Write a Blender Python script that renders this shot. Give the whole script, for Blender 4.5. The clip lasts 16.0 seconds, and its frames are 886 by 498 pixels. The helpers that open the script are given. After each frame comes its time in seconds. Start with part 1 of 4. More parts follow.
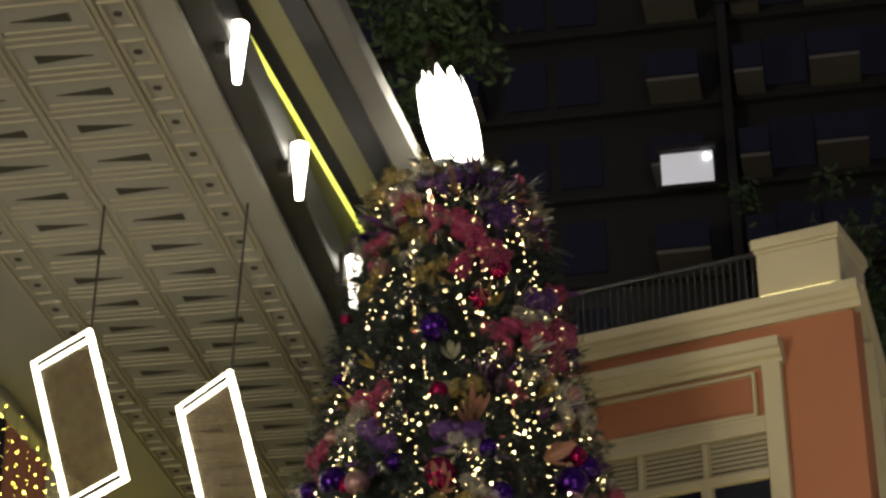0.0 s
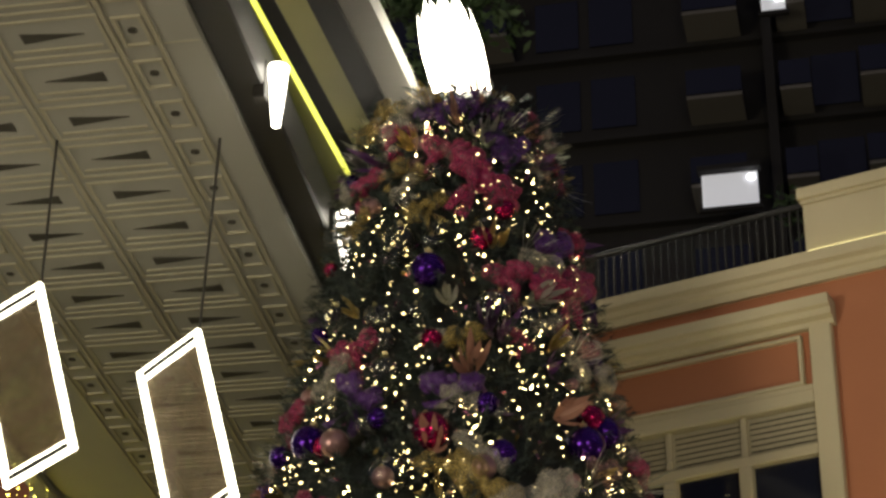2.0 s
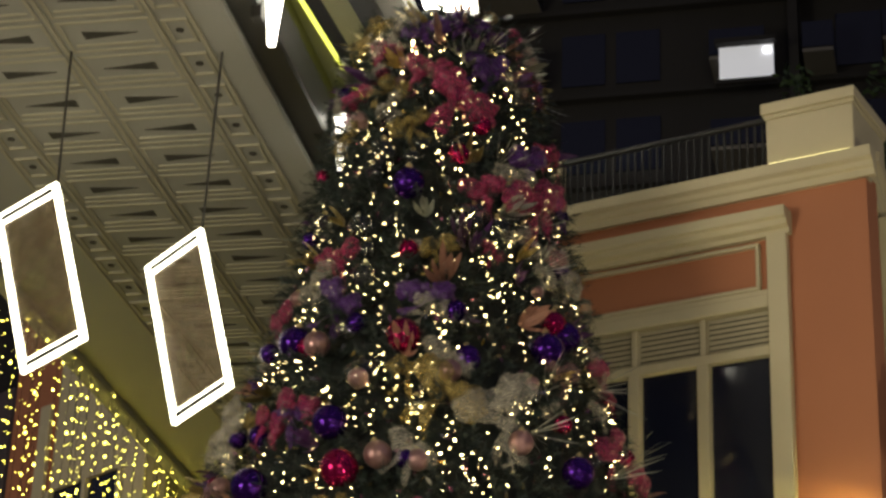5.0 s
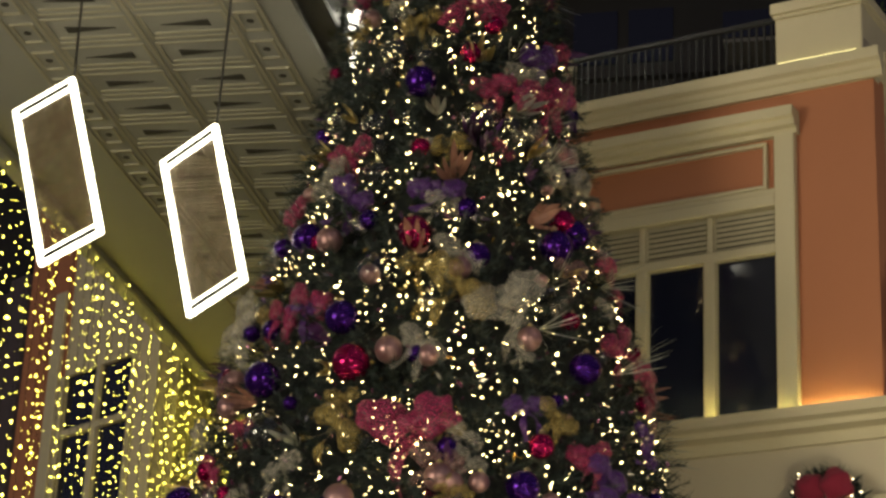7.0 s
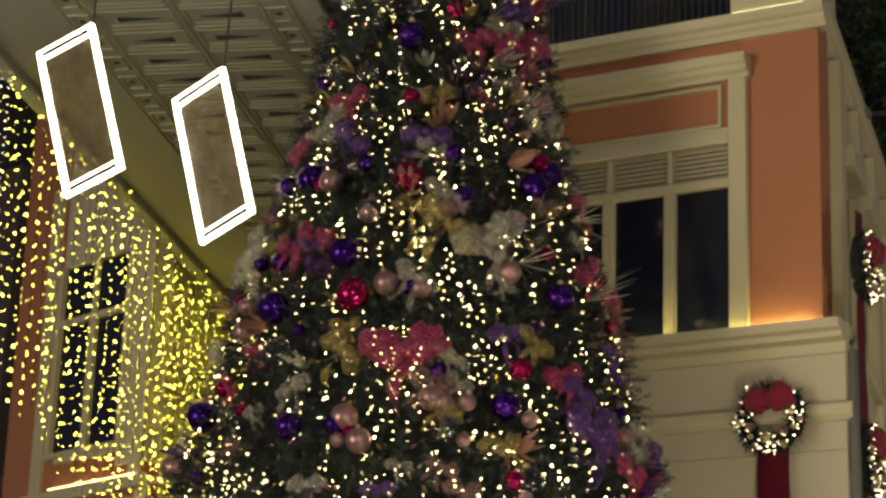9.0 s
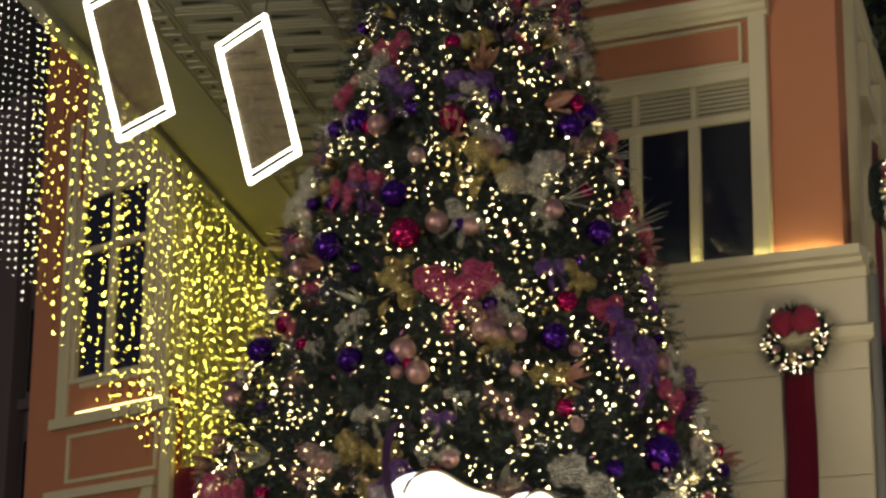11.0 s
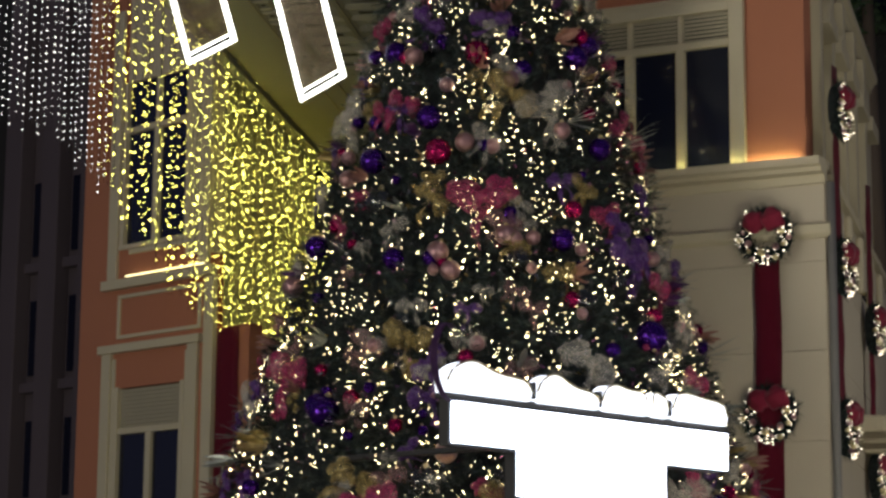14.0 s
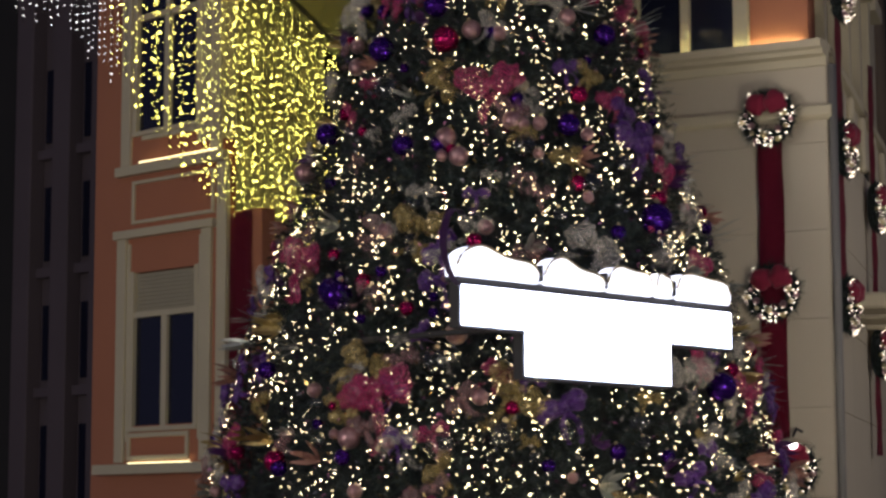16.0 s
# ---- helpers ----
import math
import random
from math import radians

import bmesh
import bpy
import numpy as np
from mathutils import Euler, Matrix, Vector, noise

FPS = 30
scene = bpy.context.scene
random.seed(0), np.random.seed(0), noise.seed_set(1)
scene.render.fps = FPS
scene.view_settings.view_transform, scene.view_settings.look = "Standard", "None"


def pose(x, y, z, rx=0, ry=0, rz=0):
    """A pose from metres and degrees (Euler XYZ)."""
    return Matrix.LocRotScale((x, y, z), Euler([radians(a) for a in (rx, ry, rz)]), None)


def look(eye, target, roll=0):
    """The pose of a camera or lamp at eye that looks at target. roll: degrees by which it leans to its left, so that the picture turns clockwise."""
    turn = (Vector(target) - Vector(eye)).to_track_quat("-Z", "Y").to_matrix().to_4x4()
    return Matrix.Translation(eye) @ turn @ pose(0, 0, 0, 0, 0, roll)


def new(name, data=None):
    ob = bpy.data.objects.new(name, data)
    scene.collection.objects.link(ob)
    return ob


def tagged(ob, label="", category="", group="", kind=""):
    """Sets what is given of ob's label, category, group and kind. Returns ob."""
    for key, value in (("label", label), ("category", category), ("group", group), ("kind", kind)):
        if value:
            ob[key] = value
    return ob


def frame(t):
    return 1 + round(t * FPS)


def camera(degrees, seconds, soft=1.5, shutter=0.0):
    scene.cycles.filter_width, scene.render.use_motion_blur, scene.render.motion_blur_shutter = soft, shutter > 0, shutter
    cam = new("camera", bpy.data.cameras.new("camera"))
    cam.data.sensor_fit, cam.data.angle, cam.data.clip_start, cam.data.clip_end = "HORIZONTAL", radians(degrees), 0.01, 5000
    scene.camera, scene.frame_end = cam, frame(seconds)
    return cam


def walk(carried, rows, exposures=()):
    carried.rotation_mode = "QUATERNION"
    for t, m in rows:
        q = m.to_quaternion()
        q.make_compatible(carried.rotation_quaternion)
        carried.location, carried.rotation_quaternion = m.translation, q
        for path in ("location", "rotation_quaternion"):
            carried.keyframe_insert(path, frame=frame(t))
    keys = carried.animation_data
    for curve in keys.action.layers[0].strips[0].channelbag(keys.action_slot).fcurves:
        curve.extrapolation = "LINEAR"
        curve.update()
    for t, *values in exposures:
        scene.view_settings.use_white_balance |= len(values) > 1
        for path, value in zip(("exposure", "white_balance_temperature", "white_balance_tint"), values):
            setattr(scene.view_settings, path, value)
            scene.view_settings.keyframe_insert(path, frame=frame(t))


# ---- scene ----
cam = camera(22.48, 16.0, soft=2.9)
# time, eye x, eye y, yaw, pitch, roll
ROWS = [
    (0.0, 7.356, -18.828, 26.714, 26.421, -0.635),
    (0.5, 6.712, -16.968, 27.665, 29.052, -0.263),
    (1.0, 6.382, -16.164, 27.930, 30.134, -0.144),
    (1.5, 6.325, -15.959, 28.065, 29.878, 0.069),
    (2.0, 6.338, -15.926, 28.122, 29.152, 0.379),
    (2.5, 6.411, -15.911, 28.272, 28.454, 0.681),
    (3.0, 6.469, -15.886, 28.378, 27.925, 0.897),
    (5.5, 7.895, -17.189, 30.033, 23.630, 2.170),
    (6.0, 7.921, -17.203, 30.150, 22.809, 2.291),
    (6.5, 7.974, -17.199, 30.438, 22.102, 2.487),
    (7.0, 7.874, -17.288, 30.054, 21.527, 2.502),
    (7.5, 7.869, -17.268, 29.917, 21.032, 2.643),
    (8.0, 7.920, -17.441, 29.563, 20.342, 2.560),
    (8.5, 8.388, -18.306, 29.345, 18.989, 2.498),
    (9.0, 8.756, -19.501, 28.685, 17.570, 2.000),
    (11.5, 8.523, -21.479, 27.245, 14.316, 0.431),
    (12.0, 8.857, -22.362, 27.051, 13.318, 0.472),
    (12.5, 9.208, -23.114, 27.075, 12.420, 0.400),
    (13.0, 9.837, -24.492, 26.978, 11.312, 0.313),
    (13.5, 9.983, -24.833, 26.899, 10.778, 0.378),
    (14.0, 10.008, -24.837, 26.896, 10.359, 0.477),
    (14.5, 9.997, -24.842, 27.062, 9.462, 0.339),
    (15.0, 10.133, -25.117, 27.184, 8.564, -0.009),
    (15.5, 10.211, -25.226, 27.188, 7.825, -0.156),
    (16.0, 10.268, -25.315, 27.159, 7.209, -0.134),
]
EYE = 1.6
walk(cam, [(t, pose(x, y, EYE, 90 + pitch, 0, yaw) @ pose(0, 0, 0, 0, 0, roll)) for t, x, y, yaw, pitch, roll in ROWS],
     [(0.0, 0.82, 6300, 12), (8.5, 0.95, 6350, 9), (11.5, 0.82, 5950, 12), (13.0, 0.7, 5600, 14), (14.3, 0.62, 5350, 16), (14.7, 0.62, 5250, 19), (15.0, 0.65, 4350, 62), (15.3, 0.58, 5250, 31), (16.0, 0.56, 5300, 25)])

# ---------------------------------------------------------------- world and large lights
world = bpy.data.worlds.new("night")
scene.world = world
world.use_nodes = True
world.node_tree.nodes["Background"].inputs[0].default_value = (0.13, 0.12, 0.16, 1)
world.node_tree.nodes["Background"].inputs[1].default_value = 0.38


def lamp(name, kind, m, watts, colour, **extra):
    data = bpy.data.lights.new(name, kind)
    data.energy, data.color = watts, colour
    for key, value in extra.items():
        if key == "size":
            data.size = value
        elif key == "size_y":
            data.shape, data.size_y = "RECTANGLE", value
        elif key == "radius":
            data.shadow_soft_size = value
    ob = new(name, data)
    ob.matrix_world = m
    return ob


# added fill lamps standing in for plaza street lighting, outside the view on both sides
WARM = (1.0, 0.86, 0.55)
lamp("added_fill_light", "AREA", look((17, -28, 4.5), (1, 0, 4.0)), 630, WARM, size=6.0)
lamp("added_fill_light", "AREA", look((5.4, -6.2, 2.6), (1.6, 0, 5.0)), 75, WARM, size=0.5)
lamp("added_fill_light", "AREA", look((-9, -25, 4.5), (-3, -3, 9)), 1150, (1.0, 0.88, 0.6), size=7.0)
lamp("added_fill_light", "AREA", look((9.5, 3.0, 4.5), (2.6, 6.0, 6.0)), 80, WARM, size=1.0)

# ---------------------------------------------------------------- materials
def nodes_of(name):
    m = bpy.data.materials.new(name)
    m.use_nodes = True
    return m, m.node_tree.nodes, m.node_tree.links, m.node_tree.nodes["Principled BSDF"]


def paint(name, colour, rough=0.6, metal=0.0, vary=0.15, scale=3.0, bump=0.05, grain=60.0, sheen=0.0, random=0.0, coat=0.0):
    """A painted or natural surface: two scales of colour variation and fine relief."""
    m, n, l, b = nodes_of(name)
    tc = n.new("ShaderNodeTexCoord")
    big, fine = n.new("ShaderNodeTexNoise"), n.new("ShaderNodeTexNoise")
    big.inputs["Scale"].default_value, big.inputs["Detail"].default_value = scale, 6
    fine.inputs["Scale"].default_value, fine.inputs["Detail"].default_value = grain, 4
    for t in (big, fine):
        l.new(tc.outputs["Object"], t.inputs["Vector"])
    mix = n.new("ShaderNodeMix")
    mix.data_type = "RGBA"
    dark = tuple(c * (1 - vary) for c in colour)
    light = tuple(min(1, c * (1 + vary * 0.6)) for c in colour)
    mix.inputs[6].default_value, mix.inputs[7].default_value = (*dark, 1), (*light, 1)
    add = n.new("ShaderNodeMath")
    add.operation = "MULTIPLY_ADD"
    add.inputs[1].default_value = 0.35
    l.new(fine.outputs["Fac"], add.inputs[0])
    sub = n.new("ShaderNodeMath")
    sub.operation = "MULTIPLY"
    sub.inputs[1].default_value = 0.65
    l.new(big.outputs["Fac"], sub.inputs[0])
    l.new(sub.outputs[0], add.inputs[2])
    l.new(add.outputs[0], mix.inputs[0])
    out = mix.outputs[2]
    if random:
        info = n.new("ShaderNodeObjectInfo")
        hsv = n.new("ShaderNodeHueSaturation")
        mr = n.new("ShaderNodeMapRange")
        mr.inputs[3].default_value, mr.inputs[4].default_value = 1 - random, 1 + random
        l.new(info.outputs["Random"], mr.inputs[0])
        l.new(mr.outputs[0], hsv.inputs["Value"])
        l.new(out, hsv.inputs["Color"])
        out = hsv.outputs[0]
    l.new(out, b.inputs["Base Color"])
    b.inputs["Roughness"].default_value, b.inputs["Metallic"].default_value = rough, metal
    b.inputs["Sheen Weight"].default_value, b.inputs["Coat Weight"].default_value = sheen, coat
    if bump:
        bp = n.new("ShaderNodeBump")
        bp.inputs["Strength"].default_value, bp.inputs["Distance"].default_value = bump * 4, 0.01
        l.new(fine.outputs["Fac"], bp.inputs["Height"])
        l.new(bp.outputs[0], b.inputs["Normal"])
    return m


def glow(name, colour, strength, sampled=True):
    m, n, l, b = nodes_of(name)
    b.inputs["Base Color"].default_value = (0.8, 0.8, 0.8, 1)
    b.inputs["Emission Color"].default_value = (*colour, 1)
    b.inputs["Emission Strength"].default_value = strength
    if not sampled:
        m.cycles.emission_sampling = "NONE"
    return m


def fabric(name, colour, through_light=0.4, alpha=0.75, metal=0.0):
    """Sheer tulle: a fine open weave with folds."""
    m, n, l, b = nodes_of(name)
    tc = n.new("ShaderNodeTexCoord")
    no = n.new("ShaderNodeTexNoise")
    no.inputs["Scale"].default_value, no.inputs["Detail"].default_value = 26, 5
    l.new(tc.outputs["Object"], no.inputs["Vector"])
    mr = n.new("ShaderNodeMapRange")
    mr.inputs[1].default_value, mr.inputs[2].default_value = 0.3, 0.7
    mr.inputs[3].default_value, mr.inputs[4].default_value = max(0, alpha - 0.3), min(1, alpha + 0.2)
    l.new(no.outputs["Fac"], mr.inputs[0])
    b.inputs["Base Color"].default_value = (*colour, 1)
    b.inputs["Roughness"].default_value = 0.45
    b.inputs["Metallic"].default_value = metal
    b.inputs["Sheen Weight"].default_value = 0.12
    b.inputs["Transmission Weight"].default_value = 0.0
    l.new(mr.outputs[0], b.inputs["Alpha"])
    return m


def glitter(name, colour, rough=0.14):
    """A glossy bauble with sequin facets."""
    m, n, l, b = nodes_of(name)
    tc = n.new("ShaderNodeTexCoord")
    vo = n.new("ShaderNodeTexVoronoi")
    vo.inputs["Scale"].default_value = 26
    l.new(tc.outputs["Object"], vo.inputs["Vector"])
    b.inputs["Base Color"].default_value = (*colour, 1)
    b.inputs["Metallic"].default_value, b.inputs["Roughness"].default_value = 0.85, rough
    bp = n.new("ShaderNodeBump")
    bp.inputs["Strength"].default_value, bp.inputs["Distance"].default_value = 0.7, 0.006
    l.new(vo.outputs["Color"], bp.inputs["Height"])
    l.new(bp.outputs[0], b.inputs["Normal"])
    return m


def glass(name, colour, rough=0.05, ior=1.45):
    m, n, l, b = nodes_of(name)
    b.inputs["Base Color"].default_value = (*colour, 1)
    b.inputs["Roughness"].default_value, b.inputs["IOR"].default_value = rough, ior
    return m


ORANGE = paint("orange_render", (0.42, 0.168, 0.085), 0.85, vary=0.12, scale=1.2, bump=0.06)
CREAM = paint("cream_paint", (0.55, 0.49, 0.33), 0.7, vary=0.14, scale=1.6, bump=0.04)
STONE = paint("cream_cladding", (0.52, 0.46, 0.34), 0.75, vary=0.12, scale=0.9, bump=0.05, random=0.04)
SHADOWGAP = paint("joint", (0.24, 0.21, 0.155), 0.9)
# transom backing coloured dark to stand for the shade between the slats
LOUVRE_SHADE = paint("louvre_gap_shade", (0.09, 0.08, 0.06), 0.9)
PANE = glass("dark_window_glass", (0.01, 0.012, 0.026), 0.08)
LOUVRE = paint("louvre_paint", (0.42, 0.38, 0.27), 0.6, vary=0.1)
IRON = paint("black_iron", (0.018, 0.018, 0.018), 0.6, metal=0.2)
SOFFIT = paint("soffit_paint", (0.41, 0.38, 0.28), 0.75, vary=0.12, scale=1.5)
SOFFIT_PLAIN = paint("soffit_plain", (0.35, 0.345, 0.3), 0.75, vary=0.1, scale=1.0)
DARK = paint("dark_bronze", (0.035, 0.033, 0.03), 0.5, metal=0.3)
GREYPANEL = paint("grey_panel", (0.2, 0.19, 0.17), 0.6, vary=0.12)
OLIVEPANEL = paint("pale_olive_panel", (0.45, 0.43, 0.2), 0.5, vary=0.12)
# tower colour darkened in place of the missing light on the distant wall
TOWER = paint("unlit_tower_concrete", (0.018, 0.0165, 0.016), 0.85, vary=0.3, scale=0.4)
TOWER_BAL = paint("balcony_concrete", (0.14, 0.13, 0.115), 0.8, vary=0.15, scale=0.8)
GROUND = paint("plaza_paving", (0.2, 0.18, 0.16), 0.6, vary=0.25, scale=0.6)
NEEDLE = paint("pine_needles", (0.012, 0.023, 0.018), 0.6, vary=0.4, scale=2.0, bump=0)
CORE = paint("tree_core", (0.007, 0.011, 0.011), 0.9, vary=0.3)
LEAF = paint("dark_leaves", (0.05, 0.09, 0.03), 0.6, vary=0.5, scale=1.0, bump=0)
BARK = paint("bark", (0.12, 0.09, 0.06), 0.9)
VELVET = paint("red_velvet", (0.2, 0.004, 0.026), 0.85, vary=0.2, scale=4, sheen=0.1)
WHITE_LED = glow("white_led", (1.0, 0.92, 0.66), 3.5)
CROWN_GLOW = glow("crown_glow", (1.0, 0.92, 0.7), 4.5)
LAMP_GLOW = glow("lamp_glow", (1.0, 0.93, 0.75), 6)
YELLOW_LED = glow("yellow_led", (0.8, 0.82, 0.06), 0.9)
AMBER_LED = glow("amber_led", (1.0, 0.88, 0.3), 14)
AMBER_DIM = glow("dim_amber_led", (1.0, 0.82, 0.3), 2.2)
BULB = glow("warm_bulb", (1.0, 0.77, 0.31), 17.0)
BULB_WREATH = glow("wreath_bulb", (1.0, 0.8, 0.45), 4.0)
BULB_FAINT = glow("faint_warm_bulb", (1.0, 0.75, 0.28), 6.0)
BULB_WHITE = glow("white_bulb", (1.0, 0.88, 0.62), 3.2)
BULB_GOLD = glow("golden_bulb", (1.0, 0.82, 0.09), 11.0)
SCREEN = glow("led_screen", (0.97, 0.98, 1.0), 4.5)
WIN_GLOW = glow("lit_ceiling", (0.9, 0.9, 0.92), 0.22)
PIER_LED = glow("pier_led", (1.0, 0.86, 0.3), 1.3)

# ---------------------------------------------------------------- builders
def thing(name, place=(0, 0, 0), label="", category="", group="", kind=""):
    ob = new(name)
    ob.location = place
    ob.empty_display_size = 0.2
    return tagged(ob, label, category, group, kind)


def mesh_of(name, bm, material, smooth=False):
    me = bpy.data.meshes.new(name)
    bm.normal_update()
    bm.to_mesh(me)
    bm.free()
    me.materials.append(material)
    if smooth:
        for p in me.polygons:
            p.use_smooth = True
    return me


def part(name, bm, material, parent, label="", smooth=False, m=None):
    """One mesh under a thing or a part, given in world coordinates unless m is its own pose."""
    me = bm if isinstance(bm, bpy.types.Mesh) else mesh_of(name, bm, material, smooth)
    ob = new(name, me)
    if parent:
        ob.parent = parent
        world_of = Matrix.Identity(4)
        p = parent
        while p:
            world_of = p.matrix_basis @ world_of
            p = p.parent
        ob.matrix_basis = world_of.inverted() @ (m or Matrix.Identity(4))
    elif m:
        ob.matrix_basis = m
    if label:
        ob["label"] = label
    return ob


def boxes(*list_of, bevel=0.008, m=None):
    """A bmesh of boxes (x0, x1, y0, y1, z0, z1) with small rounded edges."""
    bm = bmesh.new()
    for x0, x1, y0, y1, z0, z1 in list_of:
        made = bmesh.ops.create_cube(bm, size=1, matrix=Matrix.LocRotScale(((x0 + x1) / 2, (y0 + y1) / 2, (z0 + z1) / 2), None, (abs(x1 - x0), abs(y1 - y0), abs(z1 - z0))))
        if bevel:
            vs = set(made["verts"])
            bmesh.ops.bevel(bm, geom=[e for e in bm.edges if e.verts[0] in vs], offset=min(bevel, 0.3 * min(abs(x1 - x0), abs(y1 - y0), abs(z1 - z0))), segments=1, affect="EDGES")
    if m:
        bmesh.ops.transform(bm, matrix=m, verts=bm.verts)
    return bm


def profile(points, a, b, m=None):
    """A moulding: the closed outline (out, z) swept along x from a to b; out goes towards -y."""
    bm = bmesh.new()
    ends = [[bm.verts.new((x, -o, z)) for o, z in points] for x in (a, b)]
    k = len(points)
    for i in range(k):
        bm.faces.new((ends[0][i], ends[0][(i + 1) % k], ends[1][(i + 1) % k], ends[1][i]))
    bm.faces.new(ends[0][::-1])
    bm.faces.new(ends[1])
    bmesh.ops.recalc_face_normals(bm, faces=bm.faces)
    if m:
        bmesh.ops.transform(bm, matrix=m, verts=bm.verts)
    return bm


def tube(points, radius, sides=6, bm=None, taper=1.0):
    """A round bar along points."""
    bm = bm or bmesh.new()
    rings = []
    pts = [Vector(p) for p in points]
    for i, p in enumerate(pts):
        ahead = (pts[min(i + 1, len(pts) - 1)] - pts[max(i - 1, 0)]).normalized()
        side = ahead.orthogonal().normalized()
        other = ahead.cross(side)
        r = radius * (1 + (taper - 1) * i / max(1, len(pts) - 1))
        rings.append([bm.verts.new(p + r * (math.cos(a) * side + math.sin(a) * other)) for a in [2 * math.pi * k / sides for k in range(sides)]])
    for r0, r1 in zip(rings, rings[1:]):
        for k in range(sides):
            bm.faces.new((r0[k], r0[(k + 1) % sides], r1[(k + 1) % sides], r1[k]))
    bm.faces.new(rings[0][::-1])
    bm.faces.new(rings[-1])
    return bm


def raw(name, verts, faces, material, parent=None, label="", smooth=False):
    me = bpy.data.meshes.new(name)
    me.from_pydata([tuple(v) for v in verts], [], [tuple(int(i) for i in fc) for fc in faces])
    me.materials.append(material)
    if smooth:
        for p in me.polygons:
            p.use_smooth = True
    return part(name, me, material, parent, label)


rng = np.random.default_rng(7)

# ---------------------------------------------------------------- ground
bm = bmesh.new()
bmesh.ops.create_grid(bm, x_segments=8, y_segments=8, size=400)
tagged(part("ground", bm, GROUND, None), "stone-paved plaza ground under the tree", "ground", kind="structure")

# ---------------------------------------------------------------- the corner building with the large window (front wall in the plane y = 0)
corner = thing("corner_building", (0, 0, 0), "orange and cream building with a tall white-framed window", "building")
E_X, L_X = 2.2, -2.0
for bx in ((L_X, -0.85, 0.02, 0.3, 7.4, 10.5), (1.4, E_X, 0.02, 0.3, 7.4, 10.5), (-0.85, 1.4, 0.02, 0.3, 9.4, 10.5), (-0.85, 1.4, 0.02, 0.3, 7.2, 7.44)):
    part("upper_wall", boxes(bx, bevel=0), ORANGE, corner, "orange rendered upper wall")
# dark sheet standing in for the unlit room behind the panes
part("unlit_room_backing", boxes((L_X, E_X - 0.5, 1.2, 1.3, 7.2, 10.5), bevel=0), DARK, corner)
part("jamb", boxes((1.28, 1.47, -0.06, 0.2, 7.37, 10.03)), CREAM, corner)
part("jamb", boxes((-0.92, -0.73, -0.06, 0.2, 7.37, 10.03)), CREAM, corner)
part("lintel", boxes((-0.73, 1.28, -0.05, 0.2, 9.35, 9.47), (-0.73, 1.28, -0.02, 0.2, 9.47, 9.53)), CREAM, corner)
part("panel_moulding", boxes((-0.62, 1.2, -0.035, 0.03, 9.53, 9.565), (-0.62, 1.2, -0.035, 0.03, 9.95, 9.985), (-0.62, -0.585, -0.035, 0.03, 9.565, 9.95), (1.165, 1.2, -0.035, 0.03, 9.565, 9.95)), CREAM, corner)
part("window_cornice", profile([(-0.02, 10.02), (0.05, 10.02), (0.06, 10.06), (0.12, 10.08), (0.13, 10.13), (0.17, 10.15), (0.18, 10.24), (-0.02, 10.24)], -1.0, 1.5), CREAM, corner)
window = thing("window")
window.parent = corner
window["label"] = "tall three-light window with a louvred transom"
part("transom", boxes((-0.73, 1.28, -0.02, 0.1, 8.91, 9.0)), CREAM, window)
for x in (-0.025, 0.64):
    part("mullion", boxes((x - 0.055, x + 0.055, -0.03, 0.1, 7.38, 8.91)), CREAM, window)
    part("mullion", boxes((x - 0.03, x + 0.03, -0.01, 0.1, 9.0, 9.35)), CREAM, window)
for a, b in ((-0.73, -0.08), (0.03, 0.585), (0.695, 1.28)):
    part("pane", boxes((a, b, 0.06, 0.07, 7.38, 8.91), bevel=0), PANE, window)
for a, b in ((-0.73, -0.055), (0.005, 0.61), (0.67, 1.28)):
    me = mesh_of("slat", boxes((-(b - a) / 2, (b - a) / 2, -0.004, 0.004, -0.017, 0.017), bevel=0, m=pose(0, 0, 0, 35)), LOUVRE)
    for k in range(7):
        part("slat", me, LOUVRE, window, m=pose((a + b) / 2, 0.04, 9.025 + 0.05 * k))
    part("transom_back", boxes((a, b, 0.08, 0.09, 9.0, 9.35), bevel=0), LOUVRE_SHADE, window)
part("main_cornice", profile([(-0.03, 10.44), (0.03, 10.44), (0.04, 10.5), (0.07, 10.52), (0.08, 10.56), (0.13, 10.585), (0.14, 10.68), (-0.03, 10.68)], L_X, E_X + 0.1), CREAM, corner)
part("main_cornice", profile([(-0.03, 10.44), (0.03, 10.44), (0.04, 10.5), (0.07, 10.52), (0.08, 10.56), (0.13, 10.585), (0.14, 10.678), (-0.03, 10.678)], 0.0, 9.0, m=pose(E_X, 0, 0, 0, 0, 101)), CREAM, corner)
part("roof_deck", boxes((L_X, E_X - 0.4, 0.03, 3, 10.6, 10.69), bevel=0), GREYPANEL, corner)
part("parapet_pier", boxes((1.33, 2.15, -0.1, 0.75, 10.68, 11.15)), CREAM, corner)
part("pier_moulding", boxes((1.315, 2.165, -0.12, 0.77, 11.15, 11.19)), CREAM, corner)
part("pier_cap", boxes((1.295, 2.185, -0.145, 0.79, 11.19, 11.3)), CREAM, corner)
part("pier_light", boxes((1.36, 2.1, -0.13, -0.12, 10.684, 10.69), bevel=0), PIER_LED, corner)
part("top_rail", boxes((L_X, 1.33, 0.05, 0.1, 11.22, 11.27)), IRON, corner)
part("bottom_rail", boxes((L_X, 1.33, 0.055, 0.095, 10.76, 10.79)), IRON, corner)
